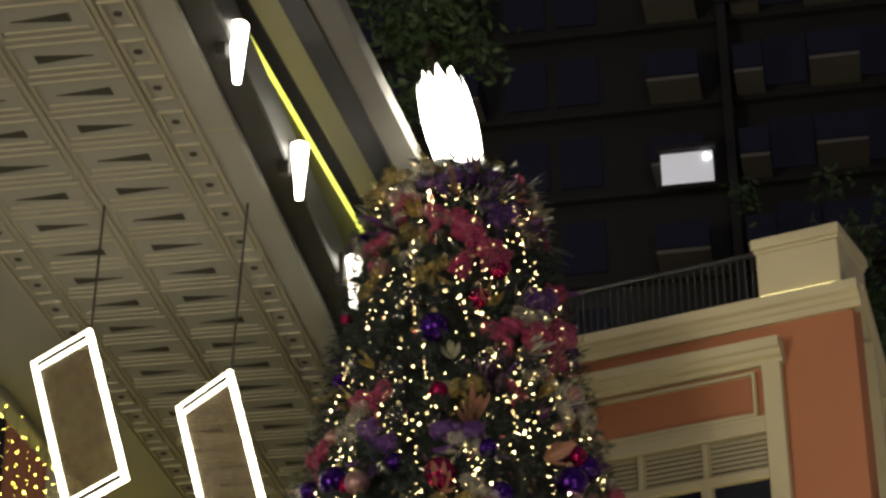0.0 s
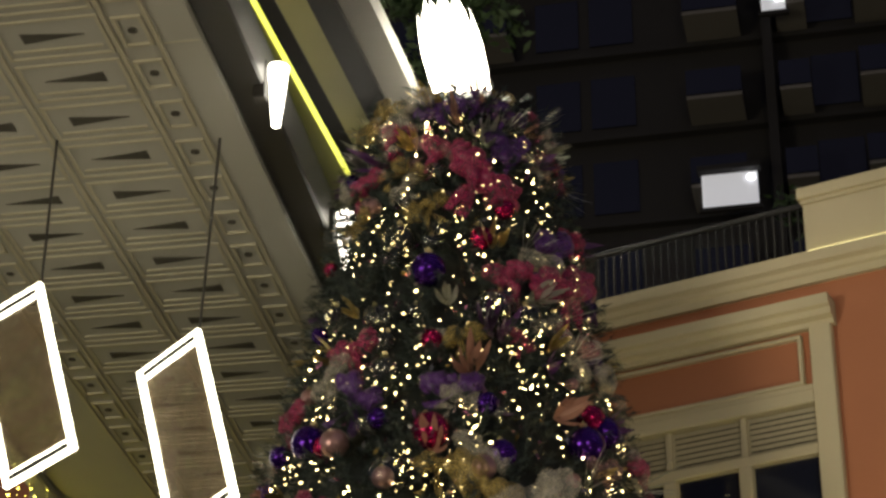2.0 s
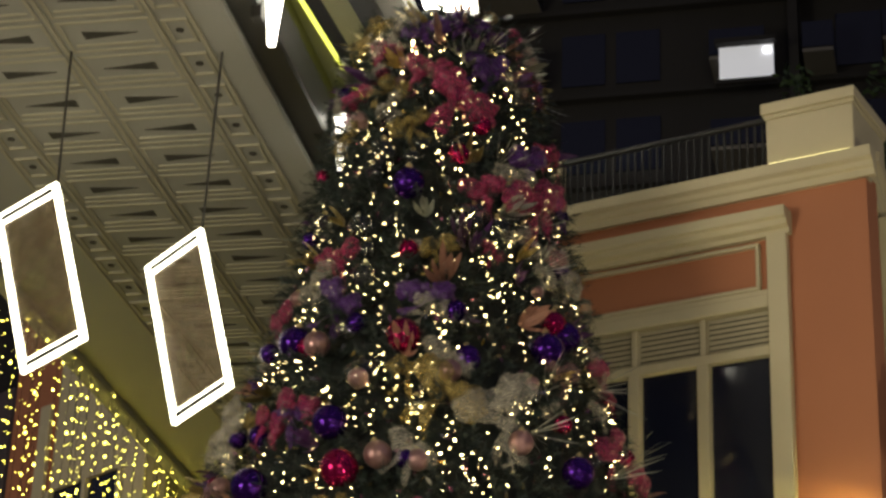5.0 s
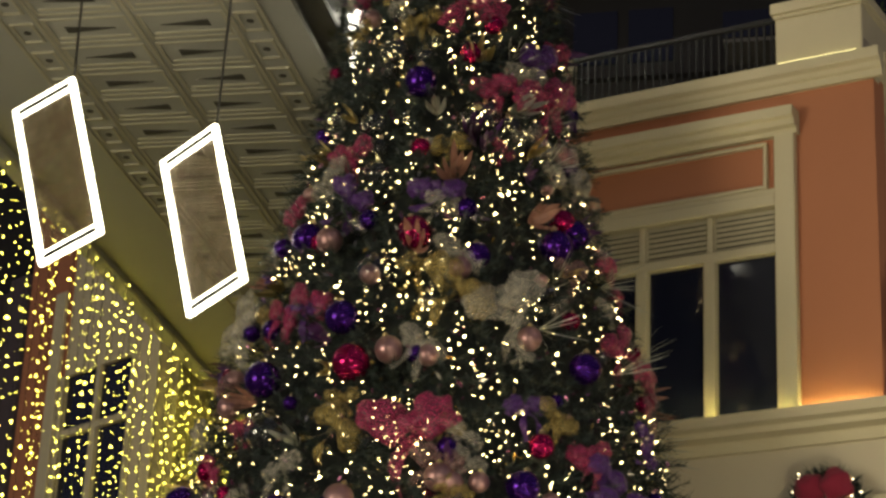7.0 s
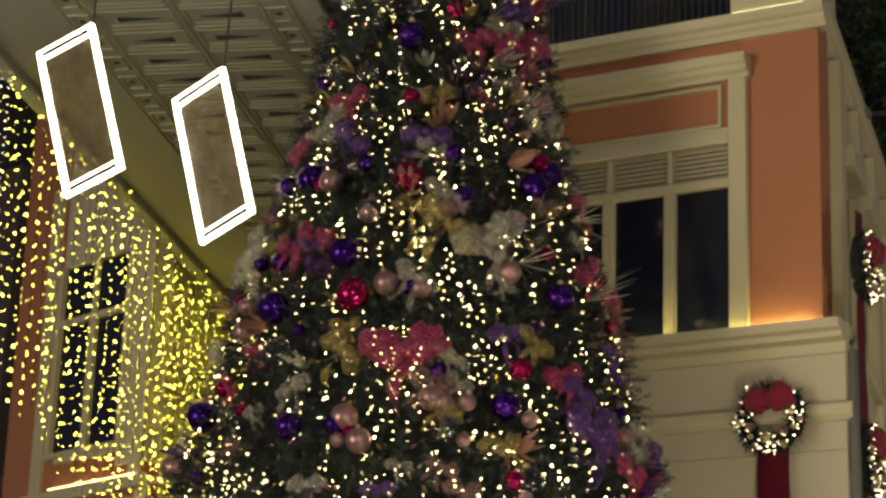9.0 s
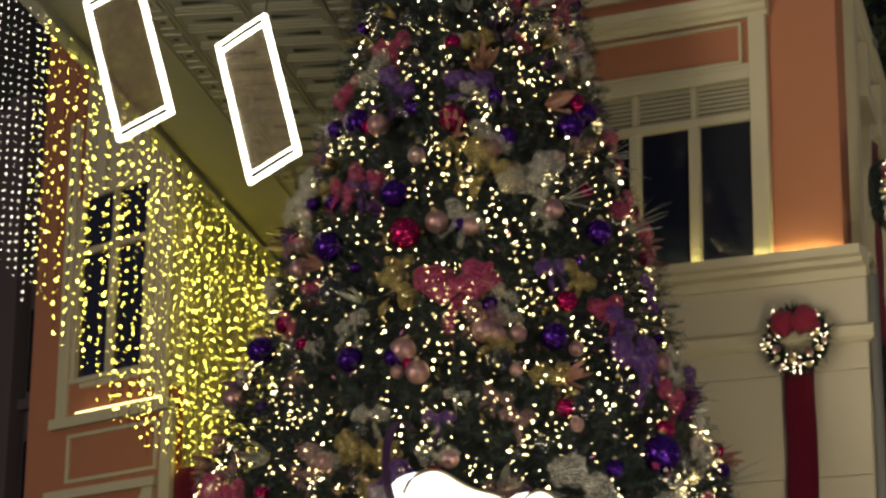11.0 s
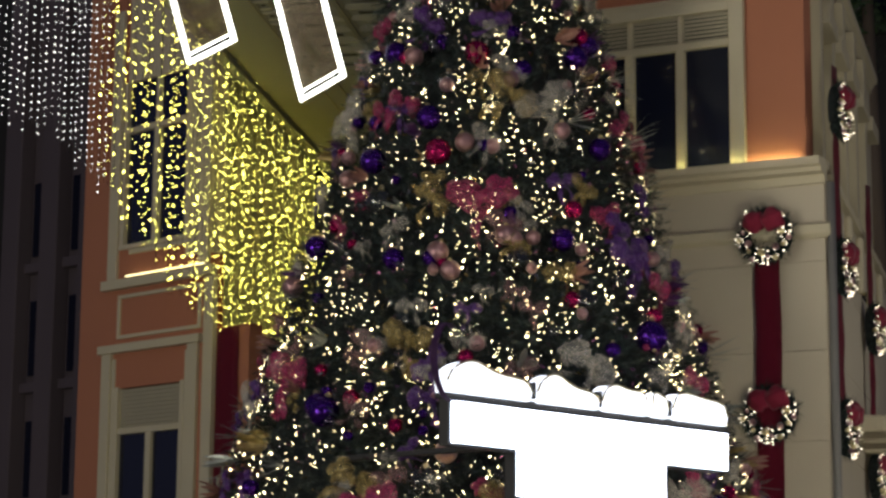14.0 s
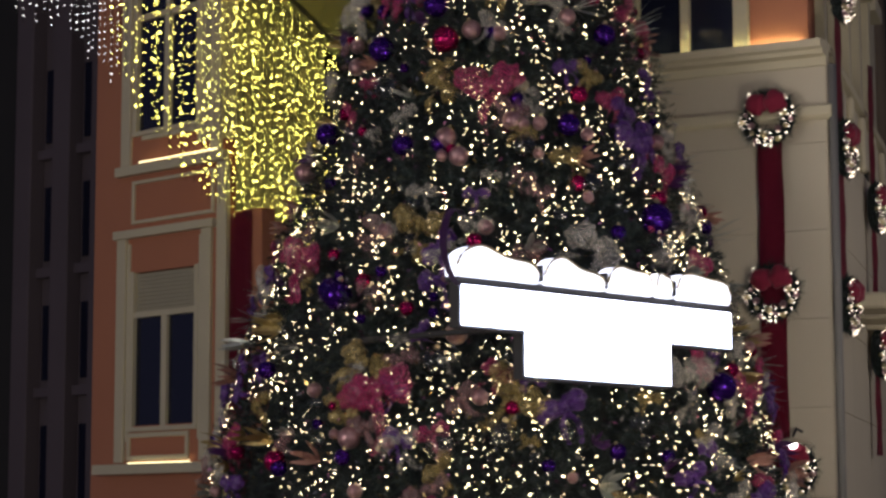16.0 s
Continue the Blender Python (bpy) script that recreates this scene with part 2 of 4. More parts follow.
me = mesh_of("baluster", boxes((-0.009, 0.009, -0.009, 0.009, 0, 0.45), bevel=0), IRON)
for k in range(43):
    part("baluster", me, IRON, corner, m=pose(1.23 - 0.075 * k, 0.075, 10.78))
part("rail_post", boxes((-0.9, -0.8, 0.02, 0.14, 10.7, 11.34)), CREAM, corner)
# ledge below the window, belt course and clad base
part("ledge", profile([(-0.05, 7.1), (0.05, 7.1), (0.06, 7.2), (0.18, 7.22), (0.19, 7.27), (0.27, 7.29), (0.28, 7.38), (-0.05, 7.39)], L_X, 2.44), CREAM, corner)
part("ledge", profile([(-0.05, 7.1), (0.05, 7.1), (0.06, 7.2), (0.18, 7.22), (0.19, 7.27), (0.27, 7.29), (0.28, 7.378), (-0.05, 7.388)], 0.0, 9.0, m=pose(2.18, 0, 0, 0, 0, 101)), CREAM, corner)
part("belt_course", profile([(-0.05, 6.45), (0.05, 6.45), (0.1, 6.5), (0.1, 6.6), (0.05, 6.63), (-0.05, 6.63)], L_X, 2.5), CREAM, corner)
part("base_core", boxes((L_X, 2.36, 0.03, 0.4, 0, 7.2), bevel=0), SHADOWGAP, corner)
rows_of = [(0.0, 0.93), (0.93, 1.98), (1.98, 3.03), (3.03, 4.08), (4.08, 5.13), (5.13, 6.18), (6.18, 6.46), (6.62, 7.15)]
for z0, z1 in rows_of:
    for x0, x1 in ((L_X, 0.25), (0.25, 2.42)):
        part("cladding_panel", boxes((x0 + 0.004, x1 - 0.004, 0.0, 0.06, z0 + 0.003, z1 - 0.003), bevel=0.004), STONE, corner)
    for y0, y1 in ((0.06, 2.2), (2.2, 4.4), (4.4, 6.6), (6.6, 9.0)):
        part("cladding_panel", boxes((y0 + 0.004, y1 - 0.004, 0.0, 0.06, z0 + 0.003, z1 - 0.003), bevel=0.004, m=pose(2.42, 0, 0, 0, 0, 101)), STONE, corner)
part("sill_light", boxes((1.5, 2.12, -0.05, -0.02, 7.392, 7.42), bevel=0), AMBER_LED, corner)
part("sill_light", boxes((-0.7, 1.45, -0.13, -0.115, 7.392, 7.4), bevel=0), AMBER_LED, corner)
# side wall, which runs away from the corner at a slant
SD = pose(E_X, 0.02, 0, 0, 0, 101)
part("side_wall", boxes((0.09, 9.0, 0.0, 0.3, 7.2, 10.5), bevel=0, m=SD), CREAM, corner, "cream side wall")
for s in (0.75, 2.2, 3.7, 5.2, 6.7):
    part("pilaster", boxes((s, s + 0.3, -0.12, 0.0, 7.48, 10.4), m=SD), CREAM, corner)
    part("side_window", boxes((s + 0.5, s + 1.3, -0.02, 0.0, 7.7, 9.3), bevel=0, m=SD), PANE, corner)
    part("side_window_head", boxes((s + 0.4, s + 1.4, -0.2, 0.0, 9.4, 9.62), m=SD), CREAM, corner)
    part("bracket", boxes((s, s + 0.22, -0.3, -0.2, 6.4, 7.15), bevel=0.04, m=SD), CREAM, corner)
    part("awning", boxes((s + 0.45, s + 1.35, -0.75, -0.2, 4.3, 4.5), bevel=0.03, m=SD @ pose(0, 0, 0)), CREAM, corner)
part("downpipe", tube([(2.5, -0.02, 0), (2.5, -0.02, 7.1)], 0.05, 10), GREYPANEL, corner, smooth=True)

# ---------------------------------------------------------------- canopy with its patterned soffit
CANOPY = pose(0, 0, 0, 0, 0, 18.0)   # local x across (u), local y along (v)
canopy = thing("canopy", (0, 0, 0), "high canopy with a patterned beige soffit and lit edge", "canopy")
CZ = 11.4
part("soffit_slab", boxes((-7.5, -3.25, -16, 19, CZ, CZ + 0.25), bevel=0, m=CANOPY), SOFFIT_PLAIN, canopy)
part("edge_beam", boxes((-3.25, -2.95, -16, 4, CZ + 0.06, CZ + 0.5), bevel=0.02, m=CANOPY), DARK, canopy)
part("left_beam", boxes((-7.42, -7.2, -16, 19, CZ - 0.12, CZ), bevel=0.02, m=CANOPY), SOFFIT_PLAIN, canopy)
UP = pose(0, 0, 0, 0, 0, 14.0)
part("edge_wall", boxes((-3.25, -3.18, -16, 4.0, CZ + 0.5, 12.6), bevel=0, m=CANOPY), DARK, canopy)
for name, mat, u0, u1, z in (("gutter_panel", GREYPANEL, -3.9, -2.97, 12.5), ("led_line", YELLOW_LED, -2.96, -2.905, 12.38), ("dark_fin", DARK, -2.905, -2.76, 12.38),
                             ("pale_panel", OLIVEPANEL, -2.76, -2.49, 12.4), ("dark_fin", DARK, -2.49, -2.26, 12.36), ("grey_fascia", GREYPANEL, -2.26, -2.0, 12.4)):
    part(name, boxes((u0, u1, -18, 3.0, z, 12.6 if z < 12.5 else 12.7), bevel=0, m=UP), mat, canopy)
# ---------------------------------------------------------------- left building
LQ = Matrix.Translation((-12.19, 6.64, -0.048)) @ pose(0, 0, 0, 0, 0, -16.34) @ Matrix.Scale(1.03, 4)
WING_Z = 9.6
left = thing("narrow_building", (-12.19, 6.64, 0), "narrow orange building with cream window surrounds", "building")
for bx in ((2.25, 3.2, 0.03, 0.3, 0, 6.75), (-1.1, 0.0, 0, 0.3, 0, 15.5), (1.62, 2.25, 0, 0.3, 0, 8.0), (1.62, 2.25, 0, 0.3, 8.0, 15.5), (0.0, 1.62, 0, 0.3, 0, 3.36), (0.0, 1.62, 0, 0.3, 5.95, 8.36), (0.0, 1.62, 0, 0.3, 11.2, 15.5)):
    part("front_wall", boxes(bx, bevel=0, m=LQ), CREAM if bx[5] > 9 and bx[0] > -1 else ORANGE, left)
part("side_wall", boxes((-7.96, -7.64, 9.1, 20.0, 0, WING_Z), bevel=0, m=CANOPY), CREAM, left, "cream side wall")
part("side_wall", boxes((-7.96, -7.64, 9.1, 20.0, WING_Z, 12.6), bevel=0, m=CANOPY), CREAM, left, "cream side wall")
part("side_course", boxes((-7.638, -7.56, 9.1, 20.0, WING_Z - 0.1, WING_Z + 0.1), bevel=0.01, m=CANOPY), CREAM, left)

# ---------------------------------------------------------------- backdrop tower
tower = thing("apartment_tower", (-4.5, 15.2, 0), "concrete apartment tower with balconies, coloured dark as unlit at night", "building")
TW = Matrix.Translation((-4.46, 15.18, 0)) @ pose(0, 0, 0, 0, 0, 16)
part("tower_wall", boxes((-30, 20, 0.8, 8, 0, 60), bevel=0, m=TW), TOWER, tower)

# ---------------------------------------------------------------- tree
AX, AY, WALL = -1.2, -1.6, -0.16
PZ = (0.0, 2.12, 3.85, 4.8, 5.98, 7.66, 8.75, 9.38, 10.45, 11.25, 11.7, 12.0)
PR = (3.85, 3.38, 2.92, 2.6, 2.15, 1.67, 1.32, 1.16, 0.96, 0.83, 0.68, 0.35)


def tree_r(z):
    return float(np.interp(z, PZ, PR))


tree = thing("christmas_tree", (AX, AY, 0), "tall green artificial Christmas tree densely lit and decorated", "christmas tree")
# near-black filler cone: the shade between the branches is put into its colour
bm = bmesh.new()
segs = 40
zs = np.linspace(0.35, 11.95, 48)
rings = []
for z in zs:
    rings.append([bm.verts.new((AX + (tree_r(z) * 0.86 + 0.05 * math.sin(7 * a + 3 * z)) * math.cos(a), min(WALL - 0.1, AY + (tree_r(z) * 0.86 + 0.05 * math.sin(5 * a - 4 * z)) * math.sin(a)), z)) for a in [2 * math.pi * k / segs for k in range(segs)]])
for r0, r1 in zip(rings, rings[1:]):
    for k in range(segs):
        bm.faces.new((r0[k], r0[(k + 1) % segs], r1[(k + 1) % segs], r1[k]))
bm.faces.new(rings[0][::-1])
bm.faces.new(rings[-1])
part("dark_filler_cone", bm, CORE, tree, smooth=True)
part("trunk", tube([(AX, AY, 0), (AX, AY, 1.2)], 0.25, 12), BARK, tree)

def arr_mesh(name, verts, faces, material, smooth=False):
    me = bpy.data.meshes.new(name)
    me.from_pydata([tuple(map(float, v)) for v in verts], [], [tuple(int(i) for i in fc) for fc in faces])
    me.materials.append(material)
    if smooth:
        me.polygons.foreach_set("use_smooth", [True] * len(me.polygons))
    return me


def on_tree(deg, z, out=0.0):
    a = math.radians(deg)
    r = tree_r(z) + out
    return Vector((AX + r * math.cos(a), min(WALL, AY + r * math.sin(a)), z))


def facing(deg, z, out=0.0, roll=0.0, size=1.0):
    """A pose on the tree's face: local -y points out of the tree, z up."""
    return Matrix.Translation(on_tree(deg, z, out)) @ pose(0, 0, 0, 0, 0, deg + 90) @ pose(0, 0, 0, 0, roll, 0) @ Matrix.Scale(size, 4)


def pick_z(count, low, high):
    """Heights spread evenly over the tree's surface."""
    zz = rng.uniform(low, high, count * 4)
    keep = rng.uniform(0, tree_r(low), count * 4) < np.interp(zz, PZ, PR)
    return zz[keep][:count]


# needle sprays of the tree
zz = pick_z(9000, 0.5, 11.85)
th = np.radians(rng.uniform(-190, 60, len(zz)))
rr = np.interp(zz, PZ, PR) * rng.uniform(0.84, 0.97, len(zz))
base = np.c_[AX + rr * np.cos(th), np.minimum(WALL - 0.1, AY + rr * np.sin(th)), zz]
outward = np.c_[np.cos(th), np.sin(th), rng.uniform(-0.5, 0.35, len(zz))] + rng.normal(0, 0.25, (len(zz), 3))
outward /= np.linalg.norm(outward, axis=1)[:, None]
verts, faces = [], []
NEEDLES = 20
for k in range(NEEDLES):
    f0 = (k + 0.5) / NEEDLES
    root = base + outward * 0.24 * f0
    spin = rng.normal(0, 1, (len(zz), 3))
    spin -= (spin * outward).sum(1)[:, None] * outward
    spin /= np.linalg.norm(spin, axis=1)[:, None]
    tip = root + (spin * 0.8 + outward * 0.6) * rng.uniform(0.06, 0.11, (len(zz), 1))
    side = np.cross(spin, outward) * 0.006
    verts.append(np.stack([root - side, root + side, tip], 1).reshape(-1, 3))
verts = np.concatenate(verts)
faces = np.arange(len(verts)).reshape(-1, 3)
ob = part("needle_sprays", arr_mesh("needle_sprays", verts, faces, NEEDLE), NEEDLE, tree)
tagged(ob, kind="stuff")

# string lights of the tree
OCT_V = np.array([(1, 0, 0), (-1, 0, 0), (0, 1, 0), (0, -1, 0), (0, 0, 1), (0, 0, -1)], float)
OCT_F = np.array([(0, 2, 4), (2, 1, 4), (1, 3, 4), (3, 0, 4), (2, 0, 5), (1, 2, 5), (3, 1, 5), (0, 3, 5)])


def bulbs(name, places, radii, material, parent):
    v = (places[:, None, :] + OCT_V[None] * np.asarray(radii)[:, None, None]).reshape(-1, 3)
    fc = (OCT_F[None] + 6 * np.arange(len(places))[:, None, None]).reshape(-1, 3)
    ob = part(name, arr_mesh(name, v, fc, material, True), material, parent)
    return tagged(ob, kind="stuff")


strings = thing("tree_string_lights", (AX, AY, 0), "warm white string lights wound over the tree", "string lights")
zz = pick_z(3300, 0.6, 11.75)
th = np.radians(-62) + np.arcsin(rng.uniform(-0.995, 0.995, len(zz))) * 1.04
# the strings bunch up and leave dark hollows between them
crowd = np.sin(9.0 * th + 2.2 * zz) + np.sin(6.0 * th - 3.7 * zz + 1.0) + np.sin(4.3 * zz + 13.0 * th + 2.0)
kept = rng.uniform(0, 1, len(zz)) < np.clip(0.62 + 0.3 * crowd, 0.12, 1.0)
zz, th = zz[kept], th[kept]
# small runs of bulbs that hang one under the other
run = rng.uniform(0, 1, len(zz)) < 0.35
zz2 = np.clip(np.r_[zz, zz[run] - 0.09, zz[run] - 0.17], 0.5, 11.8)
th2 = np.r_[th, th[run] + 0.01, th[run] + rng.normal(0, 0.02, run.sum())]
rr = np.interp(zz2, PZ, PR) + rng.uniform(-0.02, 0.05, len(zz2))
spots = np.c_[AX + rr * np.cos(th2), np.minimum(WALL, AY + rr * np.sin(th2)), zz2]
bright = rng.uniform(0, 1, len(spots)) < 0.55
for mask, stuff in ((bright, BULB), (~bright, BULB_FAINT)):
    bulbs("bulb_mass", spots[mask], np.where(rng.uniform(0, 1, mask.sum()) < 0.1, 0.012, rng.uniform(0.0045, 0.008, mask.sum())), stuff, strings)
for k in range(9):
    pts = []
    for s in range(70):
        z = 0.8 + 10.6 * s / 69
        a = -170 + 24 * k + 14 * math.sin(0.7 * s + k)
        pts.append(on_tree(a, z, -0.03))
    part("wire", tube(pts, 0.004, 3), CORE, strings)

# tinsel: small bright flakes scattered over the needles
TINSEL = [paint("silver_tinsel", (0.6, 0.58, 0.52), 0.22, metal=0.9, bump=0), paint("mauve_tinsel", (0.42, 0.16, 0.3), 0.25, metal=0.8, bump=0), paint("gold_tinsel", (0.55, 0.42, 0.14), 0.22, metal=0.9, bump=0)]
for look_of, count in zip(TINSEL, (2200, 1800, 1500)):
    zz = pick_z(count, 0.8, 11.75)
    th = np.radians(-62) + np.arcsin(rng.uniform(-0.998, 0.998, len(zz))) * 1.06
    rr = np.interp(zz, PZ, PR) * rng.uniform(0.93, 1.03, len(zz))
    at = np.c_[AX + rr * np.cos(th), np.minimum(WALL, AY + rr * np.sin(th)), zz]
    d1 = rng.normal(0, 1, at.shape)
    d1 /= np.linalg.norm(d1, axis=1)[:, None]
    d2 = np.cross(d1, rng.normal(0, 1, at.shape))
    d2 /= np.linalg.norm(d2, axis=1)[:, None]
    half = rng.uniform(0.012, 0.045, (len(zz), 1))
    quad = np.stack([at - d1 * half, at + d2 * half * 0.35, at + d1 * half, at - d2 * half * 0.35], 1).reshape(-1, 3)
    tagged(part("tinsel", arr_mesh("tinsel", quad, np.arange(len(quad)).reshape(-1, 4), look_of), look_of, tree), kind="stuff")

# ---------------------------------------------------------------- ornaments
VIOLET_M = glitter("violet_glitter", (0.045, 0.007, 0.17))
MAGENTA_M = glitter("magenta_glitter", (0.34, 0.006, 0.085))
ROSE_M = glitter("rose_pearl", (0.42, 0.25, 0.25), 0.3)
CLEAR_M = glass("clear_bauble_glass", (0.98, 0.98, 0.96), 0.02, 1.45)
CLEAR_M.node_tree.nodes["Principled BSDF"].inputs["Transmission Weight"].default_value = 1.0
CAP_M = paint("cap_metal", (0.6, 0.5, 0.25), 0.3, metal=1.0)
bm = bmesh.new()
bmesh.ops.create_uvsphere(bm, u_segments=20, v_segments=12, radius=1)
bmesh.ops.create_cone(bm, cap_ends=True, segments=10, radius1=0.02, radius2=0.02, depth=0.02, matrix=Matrix.Translation((0, 0, -0.98)))
ball_bm = bm
capm = bmesh.new()
bmesh.ops.create_cone(capm, cap_ends=True, segments=12, radius1=0.22, radius2=0.18, depth=0.2, matrix=Matrix.Translation((0, 0, 1.03)))
bmesh.ops.create_cone(capm, cap_ends=True, segments=8, radius1=0.05, radius2=0.05, depth=0.16, matrix=Matrix.Translation((0, 0, 1.18)))
CAP_MESH = mesh_of("cap", capm, CAP_M)
LOOKS = {
    "violet": (VIOLET_M, "violet glitter bauble hanging on the tree"),
    "magenta": (MAGENTA_M, "deep magenta glitter bauble hanging on the tree"),
    "rose": (ROSE_M, "matt rose-gold bauble hanging on the tree"),
    "clear": (CLEAR_M, "clear glass bauble hanging on the tree"),
}
hollow = ball_bm.copy()
inner = bmesh.ops.create_uvsphere(hollow, u_segments=20, v_segments=12, radius=0.965)
bmesh.ops.reverse_faces(hollow, faces=list({fc for v in inner["verts"] for fc in v.link_faces}))
BALLS = {k: mesh_of("ball", hollow if k == "clear" else ball_bm.copy(), v[0], True) for k, v in LOOKS.items()}


def bauble(look_name, deg, z, radius, out=0.05):
    p = on_tree(deg, z, out)
    ob = thing("bauble", p, LOOKS[look_name][1], "bauble", "baubles on the tree")
    spin = Matrix.Translation(p) @ pose(0, 0, 0, rng.uniform(-15, 15), rng.uniform(-15, 15), rng.uniform(0, 360)) @ Matrix.Scale(radius, 4)
    part("ball", BALLS[look_name], None, ob, m=spin)
    part("cap", CAP_MESH, None, ob, m=spin)


VIOLET_AT = [(-73, 9.83, 0.14), (-53, 8.55, 0.09), (-127, 8.46, 0.09), (-109, 8.40, 0.14), (-22, 8.34, 0.14), (-86, 7.51, 0.14), (-107, 7.06, 0.15), (-21, 7.22, 0.13), (-50, 8.09, 0.11), (-11, 8.55, 0.13), (-42, 6.06, 0.13), (-91, 5.84, 0.12), (-128, 6.15, 0.14), (-20, 5.03, 0.18), (-101, 4.14, 0.17), (-13, 3.15, 0.17), (-119, 3.37, 0.10), (-103, 4.20, 0.15), (-42, 2.41, 0.09)]
MAGENTA_AT = [(-69, 8.29, 0.14), (-16, 8.63, 0.11), (-3, 9.37, 0.09), (-81, 7.08, 0.15), (-119, 6.35, 0.08), (-37, 6.43, 0.10), (-109, 2.35, 0.12), (-123, 2.47, 0.09), (-142, 10.33, 0.06), (-83, 3.95, 0.08)]
ROSE_AT = [(-98, 8.31, 0.11), (-72, 7.18, 0.11), (-37, 7.37, 0.10), (-74, 5.67, 0.11), (-59, 6.08, 0.11), (-51, 6.06, 0.08), (-144, 5.79, 0.13), (-92, 2.57, 0.12), (-78, 5.89, 0.12), (-119, 6.91, 0.10), (-102, 3.10, 0.08), (-72, 3.66, 0.12)]
CLEAR_AT = [(-49, 9.45, 0.16), (-87, 10.16, 0.14), (-116, 9.66, 0.10), (-92, 9.46, 0.11), (-86, 8.93, 0.11), (-79, 7.91, 0.15), (-100, 6.54, 0.17), (0, 5.14, 0.11), (-39, 5.36, 0.14), (-56, 5.78, 0.14), (-63, 2.58, 0.15), (-37, 2.73, 0.12), (-76, 3.36, 0.15), (-74, 2.46, 0.17), (-35, 9.44, 0.11), (-14, 4.18, 0.14)]
for look_name, places in (("violet", VIOLET_AT), ("magenta", MAGENTA_AT), ("rose", ROSE_AT), ("clear", CLEAR_AT)):
    for deg, z, radius in places:
        bauble(look_name, deg, z, radius)
for z in pick_z(200, 1.2, 11.3):
    bauble(str(rng.choice(["violet", "magenta", "rose", "clear", "clear", "clear", "clear", "violet"])), -62 + math.degrees(math.asin(rng.uniform(-1, 1))) * 1.03, z, rng.uniform(0.05, 0.095), 0.04)

# bows of sheer ribbon
FABRICS = {
    "pink": fabric("pink_tulle", (0.34, 0.022, 0.1), alpha=0.62),
    "gold": fabric("gold_mesh", (0.34, 0.25, 0.07), alpha=0.55, metal=0.3),
    "white": fabric("ivory_tulle", (0.58, 0.53, 0.44), alpha=0.34),
    "rose": fabric("blush_tulle", (0.34, 0.18, 0.17), alpha=0.42),
    "purple": fabric("purple_satin", (0.07, 0.015, 0.15), alpha=0.85),
}


def crumpled(seed, sx, sy, sz, rough=0.45):
    """A puffed loop of stiff tulle, open at the back, about 1 unit wide."""
    bm = bmesh.new()
    bmesh.ops.create_icosphere(bm, subdivisions=4 if rough > 0.3 else 3, radius=0.5)
    for v in bm.verts:
        n1 = noise.noise(v.co * 3.2 + Vector((seed * 7.3, 0, 0)))
        fold = abs(noise.noise(Vector((v.co.x * 3, v.co.z * 3, seed * 3.1)))) + 0.5 * abs(noise.noise(Vector((v.co.x * 9, v.co.z * 5, seed * 1.7))))
        v.co *= 1 + rough * 0.7 * n1 + 0.38 * (fold - 0.3)
        v.co = Vector((v.co.x * sx, v.co.y * sy, v.co.z * sz))
    bmesh.ops.delete(bm, geom=[fc for fc in bm.faces if fc.calc_center_median().y > 0.12 * sy], context="FACES")
    return bm


def strip(seed, length, width, wave):
    """A hanging ribbon tail with folds."""
    bm = bmesh.new()
    rows = []
    for i in range(15):
        s = i / 14
        tw = 1.2 * math.sin(seed + 3.5 * s)
        c = Vector((wave * math.sin(seed * 2 + 4 * s) + 0.25 * s * math.cos(seed), -0.12 - 0.15 * math.sin(math.pi * s), -length * s))
        rows.append([bm.verts.new(c + Vector((w * math.cos(tw), w * math.sin(tw) + 0.03 * math.sin(9 * s + 3 * w), 0))) for w in (-width / 2, -width / 6, width / 6, width / 2)])
    for r0, r1 in zip(rows, rows[1:]):
        for a in range(3):
            bm.faces.new((r0[a], r0[a + 1], r1[a + 1], r1[a]))
    return bm


BOW = {}
for name, mat in FABRICS.items():
    BOW[name] = [mesh_of("loop", crumpled(k + len(name), 1.1, 0.6, 0.85), mat, True) for k in range(4)] + [mesh_of("tail", strip(k * 1.7 + len(name), 1.5, 0.32, 0.2), mat, True) for k in range(4)]


def bow(colour, deg, z, half, out=0.02, roll=None):
    m = facing(deg, z, out, rng.uniform(-40, 40) if roll is None else roll, half)
    ob = thing("bow", on_tree(deg, z, out), {"pink": "rose-pink tulle bow", "gold": "gold mesh ribbon bow", "white": "ivory tulle bow", "purple": "purple satin ribbon bow", "rose": "blush tulle bow"}[colour] + " tied on the Christmas tree", "bow", "bows on the tree")
    ms = BOW[colour]
    for sx, k in ((-0.55, 0), (0.55, 1)):
        part("loop", ms[(k + int(rng.integers(4))) % 4], None, ob, m=m @ pose(sx, -0.15, rng.uniform(-0.15, 0.25), 0, rng.uniform(-40, 40), rng.uniform(-25, 25)))
    part("knot", ms[int(rng.integers(4))], None, ob, m=m @ pose(0, -0.3, 0, 20, 30, 0) @ Matrix.Scale(0.4, 4))
    for sx in (-1, 1):
        part("tail", ms[4 + int(rng.integers(4))], None, ob, m=m @ pose(0.15 * sx, -0.1, -0.1, 0, 24 * sx + rng.uniform(-18, 18), rng.uniform(-30, 30)))


